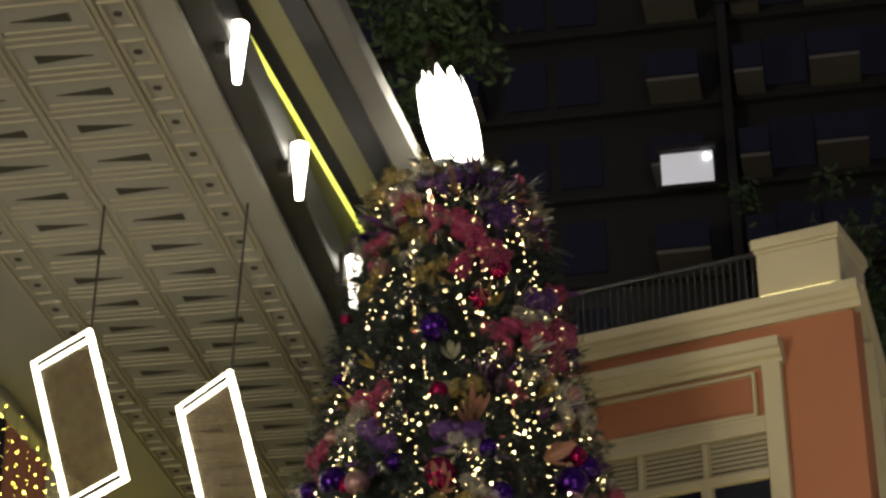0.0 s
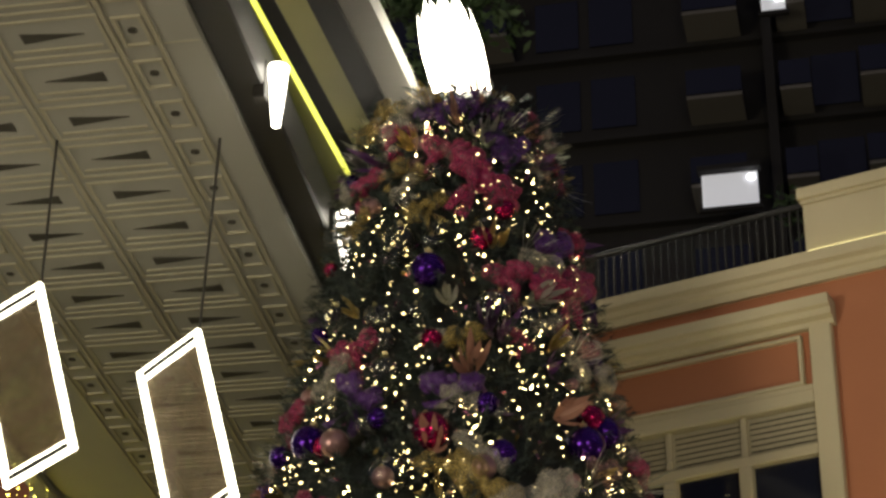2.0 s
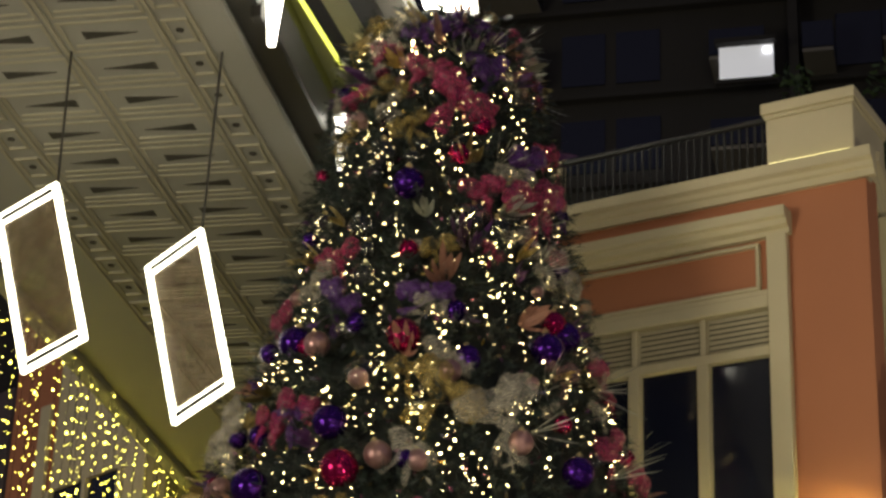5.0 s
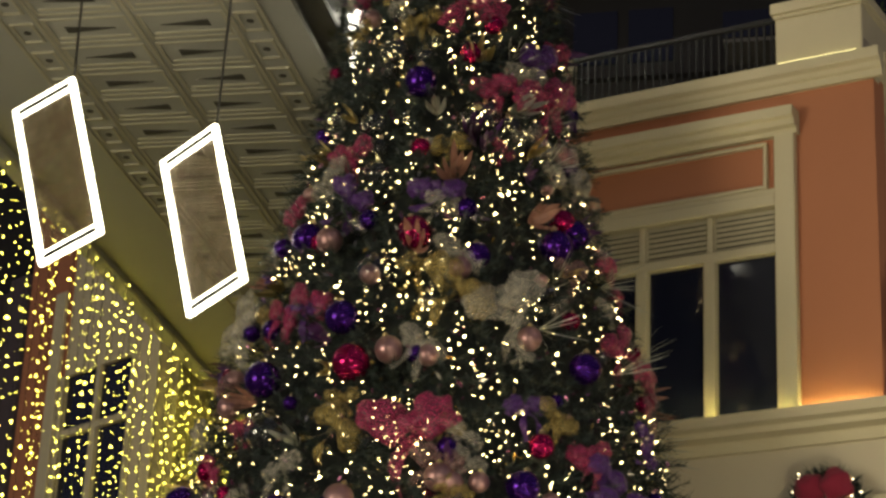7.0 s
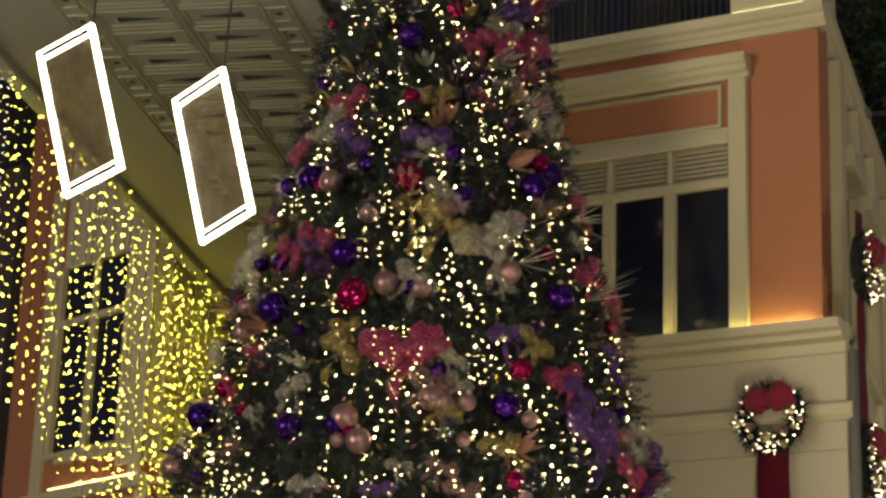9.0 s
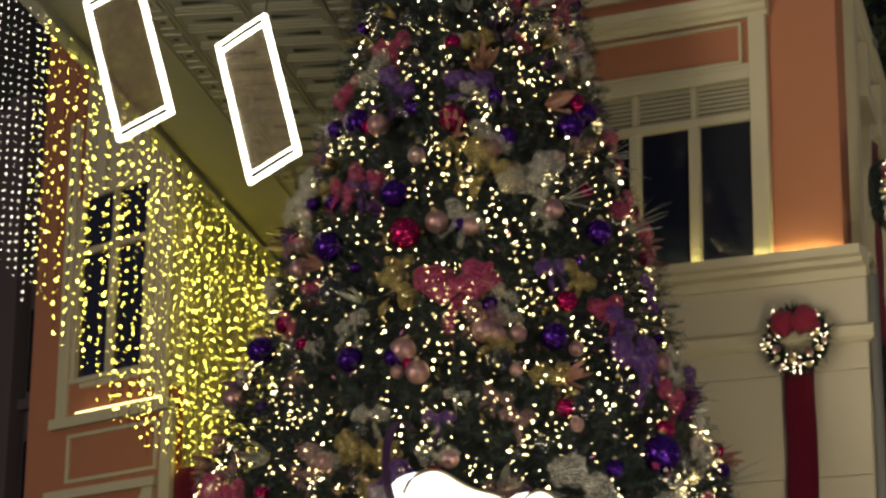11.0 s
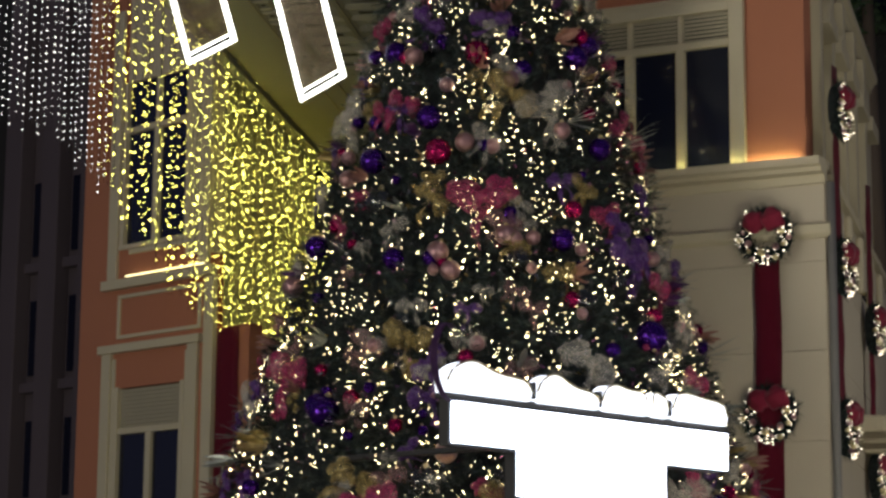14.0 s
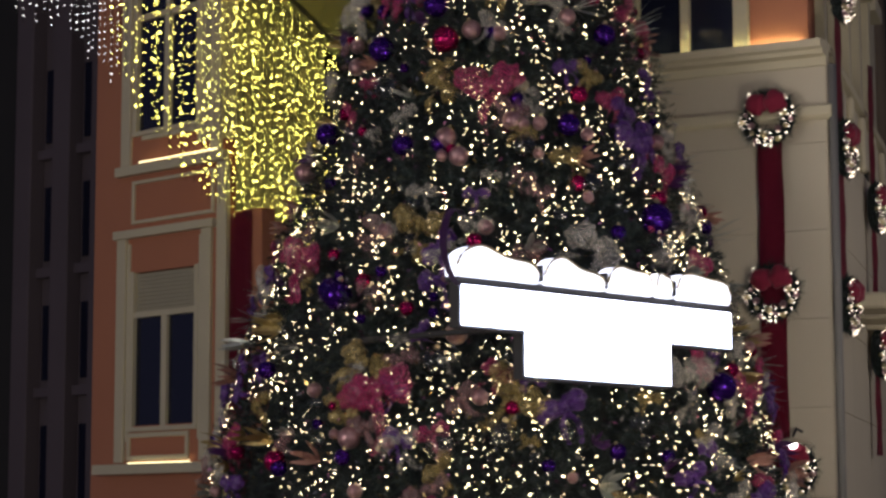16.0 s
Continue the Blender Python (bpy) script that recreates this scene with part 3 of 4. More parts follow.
PINK_AT = [(-48, 10.74, 0.31), (-111, 10.92, 0.19), (-16, 9.84, 0.33), (-99, 9.19, 0.22), (-98, 7.70, 0.23), (-66, 6.50, 0.36), (-25, 6.45, 0.20), (-116, 4.64, 0.34), (-87, 3.07, 0.42), (-4, 3.14, 0.28), (-9, 4.53, 0.25), (-67, 11.06, 0.21), (-116, 6.33, 0.15)]
GOLD_AT = [(-76, 10.48, 0.18), (-86, 10.88, 0.18), (-113, 10.48, 0.18), (-59, 9.18, 0.17), (-55, 7.77, 0.3), (-81, 6.54, 0.22), (-82, 4.92, 0.30), (-90, 3.38, 0.30), (-60, 3.05, 0.35), (-28, 11.76, 0.14), (-66, 7.98, 0.18), (-44, 5.67, 0.19)]
WHITE_AT = [(-92, 11.50, 0.27), (-108, 8.97, 0.22), (-43, 7.65, 0.32), (-130, 7.7, 0.36), (-41, 4.65, 0.33), (-82, 2.53, 0.23), (-13, 9.35, 0.20), (-54, 6.44, 0.15), (-92, 4.89, 0.19), (-24, 3.27, 0.37), (-103, 11.06, 0.16), (-145, 4.50, 0.27)]
PURPLE_AT = [(-14, 10.27, 0.23), (-63, 8.75, 0.22), (-18, 6.04, 0.25), (-20, 5.94, 0.29), (-77, 4.62, 0.22), (-84, 3.07, 0.18), (-99, 7.66, 0.18), (-28, 11.52, 0.16), (-21, 6.30, 0.20), (-52, 2.87, 0.26), (-145, 3.17, 0.26)]
for colour, places in (("pink", PINK_AT), ("gold", GOLD_AT), ("white", WHITE_AT), ("purple", PURPLE_AT)):
    for deg, z, half in places:
        bow(colour, deg, z, half)
for z in rng.uniform(11.0, 11.8, 26):
    bow(str(rng.choice(["pink", "gold", "white", "purple", "white", "rose", "white"])), rng.uniform(-170, 40), z, rng.uniform(0.13, 0.21), 0.02)
for deg in (-138, -12, 8, 18, -150):
    for z in pick_z(12, 1.6, 10.6):
        bow(str(rng.choice(["pink", "white", "purple", "rose", "white"])), deg + rng.uniform(-12, 12), z, rng.uniform(0.13, 0.24), 0.03)

for z in pick_z(115, 1.2, 11.2):
    deg = -62 + math.degrees(math.asin(rng.uniform(-0.99, 0.99)))
    bow(str(rng.choice(["white", "white", "pink", "purple", "gold", "rose"])), deg, z, rng.uniform(0.1, 0.22), 0.03)
# leaf sprays: fans of stiff glittered blades
GOLDLEAF = paint("gold_leaf", (0.45, 0.35, 0.14), 0.35, metal=0.8, vary=0.2)
SILVERLEAF = paint("silver_leaf", (0.36, 0.37, 0.33), 0.35, metal=0.6, vary=0.2)
BLUSHLEAF = paint("blush_leaf", (0.3, 0.15, 0.11), 0.45, vary=0.25)
PLUMLEAF = paint("plum_leaf", (0.07, 0.02, 0.1), 0.4, vary=0.25)


def blade(length, width, bend):
    bm = bmesh.new()
    rows = []
    for i in range(7):
        s = i / 6
        w = width * math.sin(math.pi * min(1, 0.08 + s * 0.92)) ** 0.8 * 0.5 + 0.002
        c = Vector((0, -bend * s * s, length * s))
        rows.append([bm.verts.new(c + Vector((-w, 0.25 * w, 0))), bm.verts.new(c), bm.verts.new(c + Vector((w, 0.25 * w, 0)))])
    for r0, r1 in zip(rows, rows[1:]):
        for a in range(2):
            bm.faces.new((r0[a], r0[a + 1], r1[a + 1], r1[a]))
    return bm


LEAVES = [(mat, label, [mesh_of("leaf", blade(1.0, 0.16 + 0.06 * k, 0.25 + 0.1 * k), mat, True) for k in range(2)]) for mat, label in
          ((GOLDLEAF, "gold glitter leaf spray"), (SILVERLEAF, "silver glitter leaf spray"), (BLUSHLEAF, "blush fabric leaf spray"), (PLUMLEAF, "plum fabric leaf spray"))]
LEAVES.append((SILVERLEAF, "thin silver twig spray", [mesh_of("leaf", blade(1.2, 0.025, 0.12), SILVERLEAF, True) for k in range(2)]))


def spray(deg, z, size, which=None):
    mat, label, meshes = LEAVES[int(rng.integers(5)) if which is None else which]
    ob = thing("leaf_spray", on_tree(deg, z), label + " tucked into the Christmas tree", "leaf spray", "leaf sprays on the tree")
    m = facing(deg, z, -0.03, rng.uniform(0, 360), 1)
    for k in range(7):
        part("leaf", meshes[k % 2], None, ob, m=m @ pose(0, 0, 0, 50 + rng.uniform(-15, 15), -75 + 25 * k + rng.uniform(-8, 8), 0) @ Matrix.Scale(size * rng.uniform(0.7, 1.15), 4))


for z in pick_z(140, 1.0, 11.5):
    spray(rng.uniform(-170, 42), z, rng.uniform(0.2, 0.36))
for z in rng.uniform(11.1, 11.8, 26):
    spray(rng.uniform(-170, 50), z, rng.uniform(0.2, 0.32))
for z in pick_z(24, 3.0, 11.7):
    spray(float(rng.choice([-150, -140, 10, 25])) + rng.uniform(-20, 20), z, rng.uniform(0.25, 0.4), 4)

# topper: a crown of pointed glowing petals
topper = thing("tree_topper", (AX, AY, 11.85), "glowing white crown of pointed petals on the tree top", "tree topper")
for ring, (count, r0, h, off) in enumerate(((7, 0.19, 1.26, 0.0), (7, 0.14, 1.36, 25.7))):
    for k in range(count):
        a = 360 * k / count + off
        bm = bmesh.new()
        rows = []
        for i in range(9):
            s = i / 8
            w = 0.15 * (1 - max(0, (s - 0.6) / 0.4)) + 0.002
            r = r0 + 0.1 * math.sin(math.pi * min(1, s * 0.75)) - 0.03 * s
            rows.append([bm.verts.new((u, -r + 0.7 * u * u / 0.25, h * s)) for u in (-w, -w / 2, 0, w / 2, w)])
        for q0, q1 in zip(rows, rows[1:]):
            for b in range(4):
                bm.faces.new((q0[b], q0[b + 1], q1[b + 1], q1[b]))
        bmesh.ops.solidify(bm, geom=bm.faces[:], thickness=0.006)
        part("petal", bm, CROWN_GLOW, topper, smooth=True, m=Matrix.Translation((AX + 0.13, AY + 0.03, 11.85)) @ pose(0, 0, 0, 0, -13, 0) @ pose(0, 0, 0, 0, 0, a))

BOX_GLOW = glow("light_box_glow", (1.0, 0.97, 0.9), 1.25)
# ---------------------------------------------------------------- light sign in front of the tree
SIGN = Matrix.Translation((0.845, -6.582, 3.916)) @ pose(0, 0, 0, 0, 0, 71.9) @ Matrix.Diagonal((1.063, 1.032, 1.032, 1))
sign = thing("light_sign", (0.845, -6.582, 3.916), "white glowing T-shaped screen with light-box shapes on top", "sign")


def tee(y0, y1, grow):
    bm = bmesh.new()
    outline = [(0, 0), (3.86, 0), (3.86, -0.37), (2.9, -0.37), (2.9, -0.8), (0.83, -0.8), (0.83, -0.37), (0, -0.37)]
    cx, cz = 1.9, -0.35
    pts = [(x + (grow if x > cx else -grow), z + (grow if z > -0.1 else -grow)) for x, z in outline]
    lo = [bm.verts.new((x, y0, z)) for x, z in pts]
    hi = [bm.verts.new((x, y1, z)) for x, z in pts]
    for i in range(8):
        j = (i + 1) % 8
        bm.faces.new((lo[i], lo[j], hi[j], hi[i]))
    bm.faces.new(lo)
    bm.faces.new(hi[::-1])
    bmesh.ops.recalc_face_normals(bm, faces=bm.faces)
    bmesh.ops.transform(bm, matrix=SIGN, verts=bm.verts)
    return bm


part("housing", tee(0.0, 0.12, 0.03), DARK, sign, "dark metal housing")
part("screen", tee(-0.012, -0.002, -0.0), SCREEN, sign, "white lit screen")
for x0, x1, z_l, z_r, hump in ((-0.1, 0.98, 0.29, 0.27, 0.09), (1.05, 1.9, 0.28, 0.23, 0.09), (1.94, 2.6, 0.29, 0.31, 0.04), (2.66, 2.9, 0.3, 0.28, 0.02), (2.97, 3.82, 0.34, 0.3, 0.02)):
    bm = bmesh.new()
    top_side = []
    for q in range(21):
        s_ = q / 20
        round_off = (1 - abs(2 * s_ - 1) ** 7) ** 0.4
        top_side.append((x0 + (x1 - x0) * s_, 0.1 + (z_l + (z_r - z_l) * s_ + hump * math.exp(-((s_ - 0.3) / 0.22) ** 2) - 0.1) * max(0.35, round_off)))
    loop = top_side + [(x1 - 0.03, 0.075), (x0 + 0.03, 0.075)]
    k = len(loop)
    lo, hi = [bm.verts.new((x, -0.05, z)) for x, z in loop], [bm.verts.new((x, 0.12, z)) for x, z in loop]
    for q in range(k):
        bm.faces.new((lo[q], lo[(q + 1) % k], hi[(q + 1) % k], hi[q]))
    bm.faces.new(lo)
    bm.faces.new(hi[::-1])
    bmesh.ops.recalc_face_normals(bm, faces=bm.faces)
    bmesh.ops.transform(bm, matrix=SIGN, verts=bm.verts)
    part("light_box", bm, BOX_GLOW, sign)
    part("trim_tube", tube([SIGN @ Vector((x, -0.055, z)) for x, z in top_side], 0.013, 6), CAP_M, sign, "thin brass trim round a light box", smooth=True)
for x in (1.015, 1.92, 2.935):
    part("divider", boxes((x - 0.014, x + 0.014, -0.06, 0.06, 0.1, 0.26), bevel=0.005, m=SIGN), DARK, sign, "dark joint between light boxes")
# loop of plum ribbon beside the sign
bm = bmesh.new()
rows = []
for q in range(19):
    t_ = math.radians(60 + 200 * q / 18)
    c = Vector((-0.12 + 0.2 * math.cos(t_), -0.05 - 0.1 * q / 18, 0.32 + 0.36 * math.sin(t_)))
    rows.append([bm.verts.new(SIGN @ (c + Vector((0.05 * w, 0.1 * w, 0.02 * w)))) for w in (-1, 0, 1)])
for r0_, r1_ in zip(rows, rows[1:]):
    for q in range(2):
        bm.faces.new((r0_[q], r0_[q + 1], r1_[q + 1], r1_[q]))
bmesh.ops.solidify(bm, geom=bm.faces[:], thickness=0.004)
tagged(part("ribbon_loop", bm, PLUMLEAF, None, smooth=True), "stiff curled loop of plum ribbon beside the glowing sign", "ribbon")
part("cap_rail", boxes((-0.05, 3.9, 0.0, 0.16, 0.03, 0.09), m=SIGN), DARK, sign)
for x in (1.3, 2.4):
    part("bracket", boxes((x - 0.03, x + 0.03, 0.12, 3.0, -0.3, -0.24), m=SIGN), DARK, sign)

# ---------------------------------------------------------------- wreaths and velvet ribbons on the corner building
count = 1500
a = rng.uniform(0, 2 * math.pi, count)
b = rng.uniform(0, 2 * math.pi, count)
R0, r0 = 0.26, 0.085
dirs = np.c_[np.cos(b) * np.cos(a), -np.abs(np.sin(b)), np.cos(b) * np.sin(a)]
root = np.c_[R0 * np.cos(a), np.zeros(count), R0 * np.sin(a)] + dirs * r0 * 0.5
tipv = root + (dirs + rng.normal(0, 0.5, (count, 3))) * 0.075
sidev = np.cross(dirs, rng.normal(0, 1, (count, 3)))
sidev = 0.008 * sidev / (np.linalg.norm(sidev, axis=1)[:, None] + 1e-6)
WREATH_NEEDLES = arr_mesh("needle_ring", np.stack([root - sidev, root + sidev, tipv], 1).reshape(-1, 3), np.arange(3 * count).reshape(-1, 3), NEEDLE)
core = tube([(R0 * math.cos(t), 0, R0 * math.sin(t)) for t in np.linspace(0, 2 * math.pi, 29)], r0 * 0.8, 8)
WREATH_CORE = mesh_of("ring", core, CORE, True)
a = rng.uniform(0, 2 * math.pi, 85)
a = 2.1 + a * (2 * math.pi - 1.1) / (2 * math.pi)
places = np.c_[(R0 + rng.uniform(-0.09, 0.1, 85)) * np.cos(a), rng.uniform(-0.14, -0.07, 85), (R0 + rng.uniform(-0.09, 0.1, 85)) * np.sin(a)]
v = (places[:, None, :] + OCT_V[None] * rng.uniform(0.005, 0.011, 85)[:, None, None]).reshape(-1, 3)
WREATH_BULBS = arr_mesh("bulb_ring", v, (OCT_F[None] + 6 * np.arange(85)[:, None, None]).reshape(-1, 3), BULB_WREATH, True)
WREATH_LOOP = [mesh_of("bow_loop", crumpled(3 + k, 0.30, 0.2, 0.27, 0.2), VELVET, True) for k in range(2)]
WREATH_BALL = [mesh_of("ball", ball_bm.copy(), m_, True) for m_ in (ROSE_M, CAP_M)]


def wreath(m):
    ob = thing("wreath", m.translation, "green wreath with warm lights and a red velvet bow", "wreath", "wreaths on the wall")
    part("ring", WREATH_CORE, None, ob, m=m)
    part("needle_ring", WREATH_NEEDLES, None, ob, m=m)
    tagged(part("bulb_ring", WREATH_BULBS, None, ob, m=m), kind="stuff")
    part("bow_loop", WREATH_LOOP[0], None, ob, m=m @ pose(-0.11, -0.1, 0.16, 0, 10, 0) @ Matrix.Scale(0.92, 4), label="red velvet loop")
    part("bow_loop", WREATH_LOOP[1], None, ob, m=m @ pose(0.12, -0.1, 0.18, 0, -14, 0) @ Matrix.Scale(0.98, 4), label="red velvet loop")
    for k in range(16):
        t = math.radians(135 + 18 * k)
        r = R0 + (0.05, -0.05, 0.0)[k % 3]
        part("ball", WREATH_BALL[k % 2], None, ob, m=m @ pose(r * math.cos(t), -0.09, r * math.sin(t)) @ Matrix.Scale((0.036, 0.045, 0.03)[k % 3], 4))


def ribbon(name, pts_m, width, z_top, z_bot):
    bm = bmesh.new()
    rows = []
    for i in range(25):
        s = i / 24
        z = z_top + (z_bot - z_top) * s
        w = width * (1 + 0.08 * s)
        rows.append([bm.verts.new(((u - 0.5) * w + 0.006 * math.sin(5 * z), -0.012 - 0.006 * math.sin(9 * z + 4 * u), z)) for u in (0, 0.33, 0.67, 1)])
    for r0_, r1_ in zip(rows, rows[1:]):
        for q in range(3):
            bm.faces.new((r0_[q], r0_[q + 1], r1_[q + 1], r1_[q]))
    bmesh.ops.solidify(bm, geom=bm.faces[:], thickness=0.004)
    ob = part(name, bm, VELVET, None, smooth=True, m=pts_m)
    return tagged(ob, "long hanging band of red velvet ribbon on the wall", "ribbon", "ribbons on the wall")


ribbon("velvet_ribbon", pose(1.74, -0.1, 0), 0.31, 6.3, 2.6)
wreath(pose(1.75, -0.17, 6.49))
wreath(pose(1.76, -0.15, 4.39))
wreath(pose(1.92, -0.15, 2.3))
SIDE = pose(2.42, 0, 0, 0, 0, 101)
for s, z in ((0.4, 8.05), (0.4, 6.15), (0.4, 4.25), (4.5, 6.0), (4.5, 4.0)):
    wreath(SIDE @ pose(s, -0.13, z, 0, 0, -5))
ribbon("velvet_ribbon", SIDE @ pose(0.35, -0.1, 0, 0, 0, -16), 0.2, 8.6, 4.4)
ribbon("velvet_ribbon", SIDE @ pose(4.5, -0.1, 0, 0, 0, -16), 0.2, 8.0, 2.6)
wl = thing("wall_lamp", (2.02, -0.32, 2.6), "disc-shaded wall lamp with a small bright bulb", "wall lamp")
bm = bmesh.new()
bmesh.ops.create_cone(bm, cap_ends=True, segments=28, radius1=0.24, radius2=0.06, depth=0.06, matrix=Matrix.Translation((2.02, -0.34, 2.63)))
part("shade", bm, CREAM, wl, smooth=False)
bm = bmesh.new()
bmesh.ops.create_uvsphere(bm, u_segments=12, v_segments=8, radius=0.05, matrix=Matrix.Translation((2.02, -0.34, 2.585)))
part("bulb", bm, LAMP_GLOW, wl, smooth=True)
part("arm", tube([(2.02, 0.0, 2.75), (2.02, -0.2, 2.78), (2.02, -0.34, 2.68)], 0.015, 8), IRON, wl, smooth=True)

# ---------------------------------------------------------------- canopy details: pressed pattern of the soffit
# thin dark plates in place of openings; the holes' shade is in this colour
HOLE_SHADE = paint("soffit_hole_shade", (0.05, 0.046, 0.035), 0.9)


def soffit_piece(name, m, bm, mat):
    bmesh.ops.transform(bm, matrix=CANOPY @ m, verts=bm.verts)
    return part(name, bm, mat, canopy)


def prism(pts, z0, z1):
    bm = bmesh.new()
    lo, hi = [bm.verts.new((x, y, z0)) for x, y in pts], [bm.verts.new((x, y, z1)) for x, y in pts]
    k = len(pts)
    for i in range(k):
        bm.faces.new((lo[i], lo[(i + 1) % k], hi[(i + 1) % k], hi[i]))
    bm.faces.new(lo)
    bm.faces.new(hi[::-1])
    bmesh.ops.recalc_face_normals(bm, faces=bm.faces)
    return bm


def ring_of(x0, x1, y0, y1, w, z0, z1):
    return boxes((x0, x1, y0, y0 + w, z0, z1), (x0, x1, y1 - w, y1, z0, z1), (x0, x0 + w, y0 + w, y1 - w, z0, z1), (x1 - w, x1, y0 + w, y1 - w, z0, z1), bevel=0)


SP = 0.6
TRI = [mesh_of("vent_shade_plate", prism([(-0.26, -0.02), (0.24, -0.085), (0.24, 0.045)] if k == 0 else [(0.26, -0.02), (-0.24, -0.085), (-0.24, 0.045)], -0.006, 0.001), HOLE_SHADE) for k in range(2)]
RIM = mesh_of("pressed_rim", ring_of(-0.43, 0.43, -0.26, 0.26, 0.03, -0.012, 0.0), SOFFIT)
BAR = mesh_of("pressed_bar", boxes((-0.36, 0.36, 0.13, 0.16, -0.012, 0.0), bevel=0), SOFFIT)
SQ = mesh_of("pressed_square", ring_of(-0.12, 0.12, -0.2, 0.2, 0.03, -0.018, 0.0), SOFFIT)
DOT = mesh_of("dot_shade_plate", prism([(0.04 * math.cos(t), 0.04 * math.sin(t)) for t in np.linspace(0, 2 * math.pi, 9)[:-1]], -0.006, 0.001), HOLE_SHADE)
for k in range(36):
    v_ = -12.0 + SP * k
    for j, u_ in enumerate((-5.35, -4.38)):
        q = CANOPY @ pose(u_, v_, CZ - 0.002)
        part("pressed_rim", RIM, None, canopy, m=q)
        part("pressed_bar", BAR, None, canopy, m=q)
        part("vent_shade_plate", TRI[(k + j) % 2], None, canopy, m=q)
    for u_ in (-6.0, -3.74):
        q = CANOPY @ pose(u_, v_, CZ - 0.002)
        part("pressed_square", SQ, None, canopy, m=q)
        part("dot_shade_plate", DOT, None, canopy, m=q)
for u_ in (-4.865, -5.82, -3.91, -6.17, -3.58):
    part("pressed_seam", boxes((u_ - 0.018, u_ + 0.018, -16, 13.5, CZ - 0.02, CZ), bevel=0, m=CANOPY), SOFFIT, canopy)
for v_ in (-8.0, -3.4, 1.2, 5.8):
    part("panel_joint", boxes((-3.56, -3.26, v_, v_ + 0.015, CZ - 0.006, CZ), bevel=0, m=CANOPY), SOFFIT, canopy)

# lamps along the canopy edge
for u_, v_ in ((-3.08, -9.1), (-3.02, -6.9), (-2.965, -4.67), (-2.9, -2.55), (-2.86, -0.15)):
    p = CANOPY @ pose(u_, v_, 11.4)
    el = thing("edge_lamp", p.translation, "bright vertical lamp fixed to the canopy edge", "lamp", "lamps along the canopy edge")
    part("backplate", boxes((-0.14, -0.04, -0.06, 0.06, -0.05, 0.3), m=p), DARK, el)
    bm = bmesh.new()
    bmesh.ops.create_cone(bm, cap_ends=True, segments=14, radius1=0.035, radius2=0.085, depth=0.56, matrix=p @ pose(0.05, 0, -0.03))
    part("lantern", bm, LAMP_GLOW, el, smooth=True)

# hanging light frames
BACKING = fabric("smoky_panel", (0.17, 0.12, 0.06), alpha=0.45)
BACKING.node_tree.nodes["Noise Texture"].inputs["Scale"].default_value = 3.0


def hanging_light(top, yaw, tilt, w, h, cable):
    """Hangs by its top right corner; local x runs from that corner along the top edge."""
    m = Matrix.Translation(top) @ pose(0, 0, 0, 0, 0, yaw + 90) @ pose(0, 0, 0, 0, -tilt, 0)
    ob = thing("hanging_light", top, "hanging rectangular frame outlined with white light tubes", "light frame", "light frames under the canopy")
    for name, (x0, x1, z0, z1) in (("top_tube", (0, w, -0.04, 0)), ("bottom_tube", (0, w, -h, -h + 0.04)), ("side_tube", (0, 0.06, -h + 0.04, -0.04)), ("side_tube", (w - 0.06, w, -h + 0.04, -0.04))):
        part(name, boxes((x0, x1, -0.03, 0.03, z0, z1), bevel=0.012, m=m), WHITE_LED, ob)
    for z0 in (-0.09, -h + 0.04):
        part("inner_rail", boxes((0.066, w - 0.066, -0.02, 0.02, z0, z0 + 0.05), bevel=0, m=m), DARK, ob)
    for z0 in (-0.12, -h + 0.09):
        part("inner_tube", boxes((0.066, w - 0.066, -0.025, 0.025, z0, z0 + 0.03), bevel=0.008, m=m), WHITE_LED, ob)
    part("panel", boxes((0.066, w - 0.066, -0.006, 0.006, -h + 0.125, -0.125), bevel=0, m=m), BACKING, ob, "smoky translucent panel")
    ring = tube([Vector(top) + Vector((0, 0, 0)), Vector(top) + Vector((0.0, 0.0, 0.06))], 0.012, 8)
    part("cable", tube([top, (top[0] + 0.5, top[1] - 0.6, CZ)], 0.012, 6, bm=ring), DARK, ob, "thin dark cable")


hanging_light((-3.2, -2.35, 10.02), 81, -18, 0.72, 1.72, 1.4)
hanging_light((-4.42, -2.95, 10.47), 90, -18, 0.72, 1.72, 0.9)

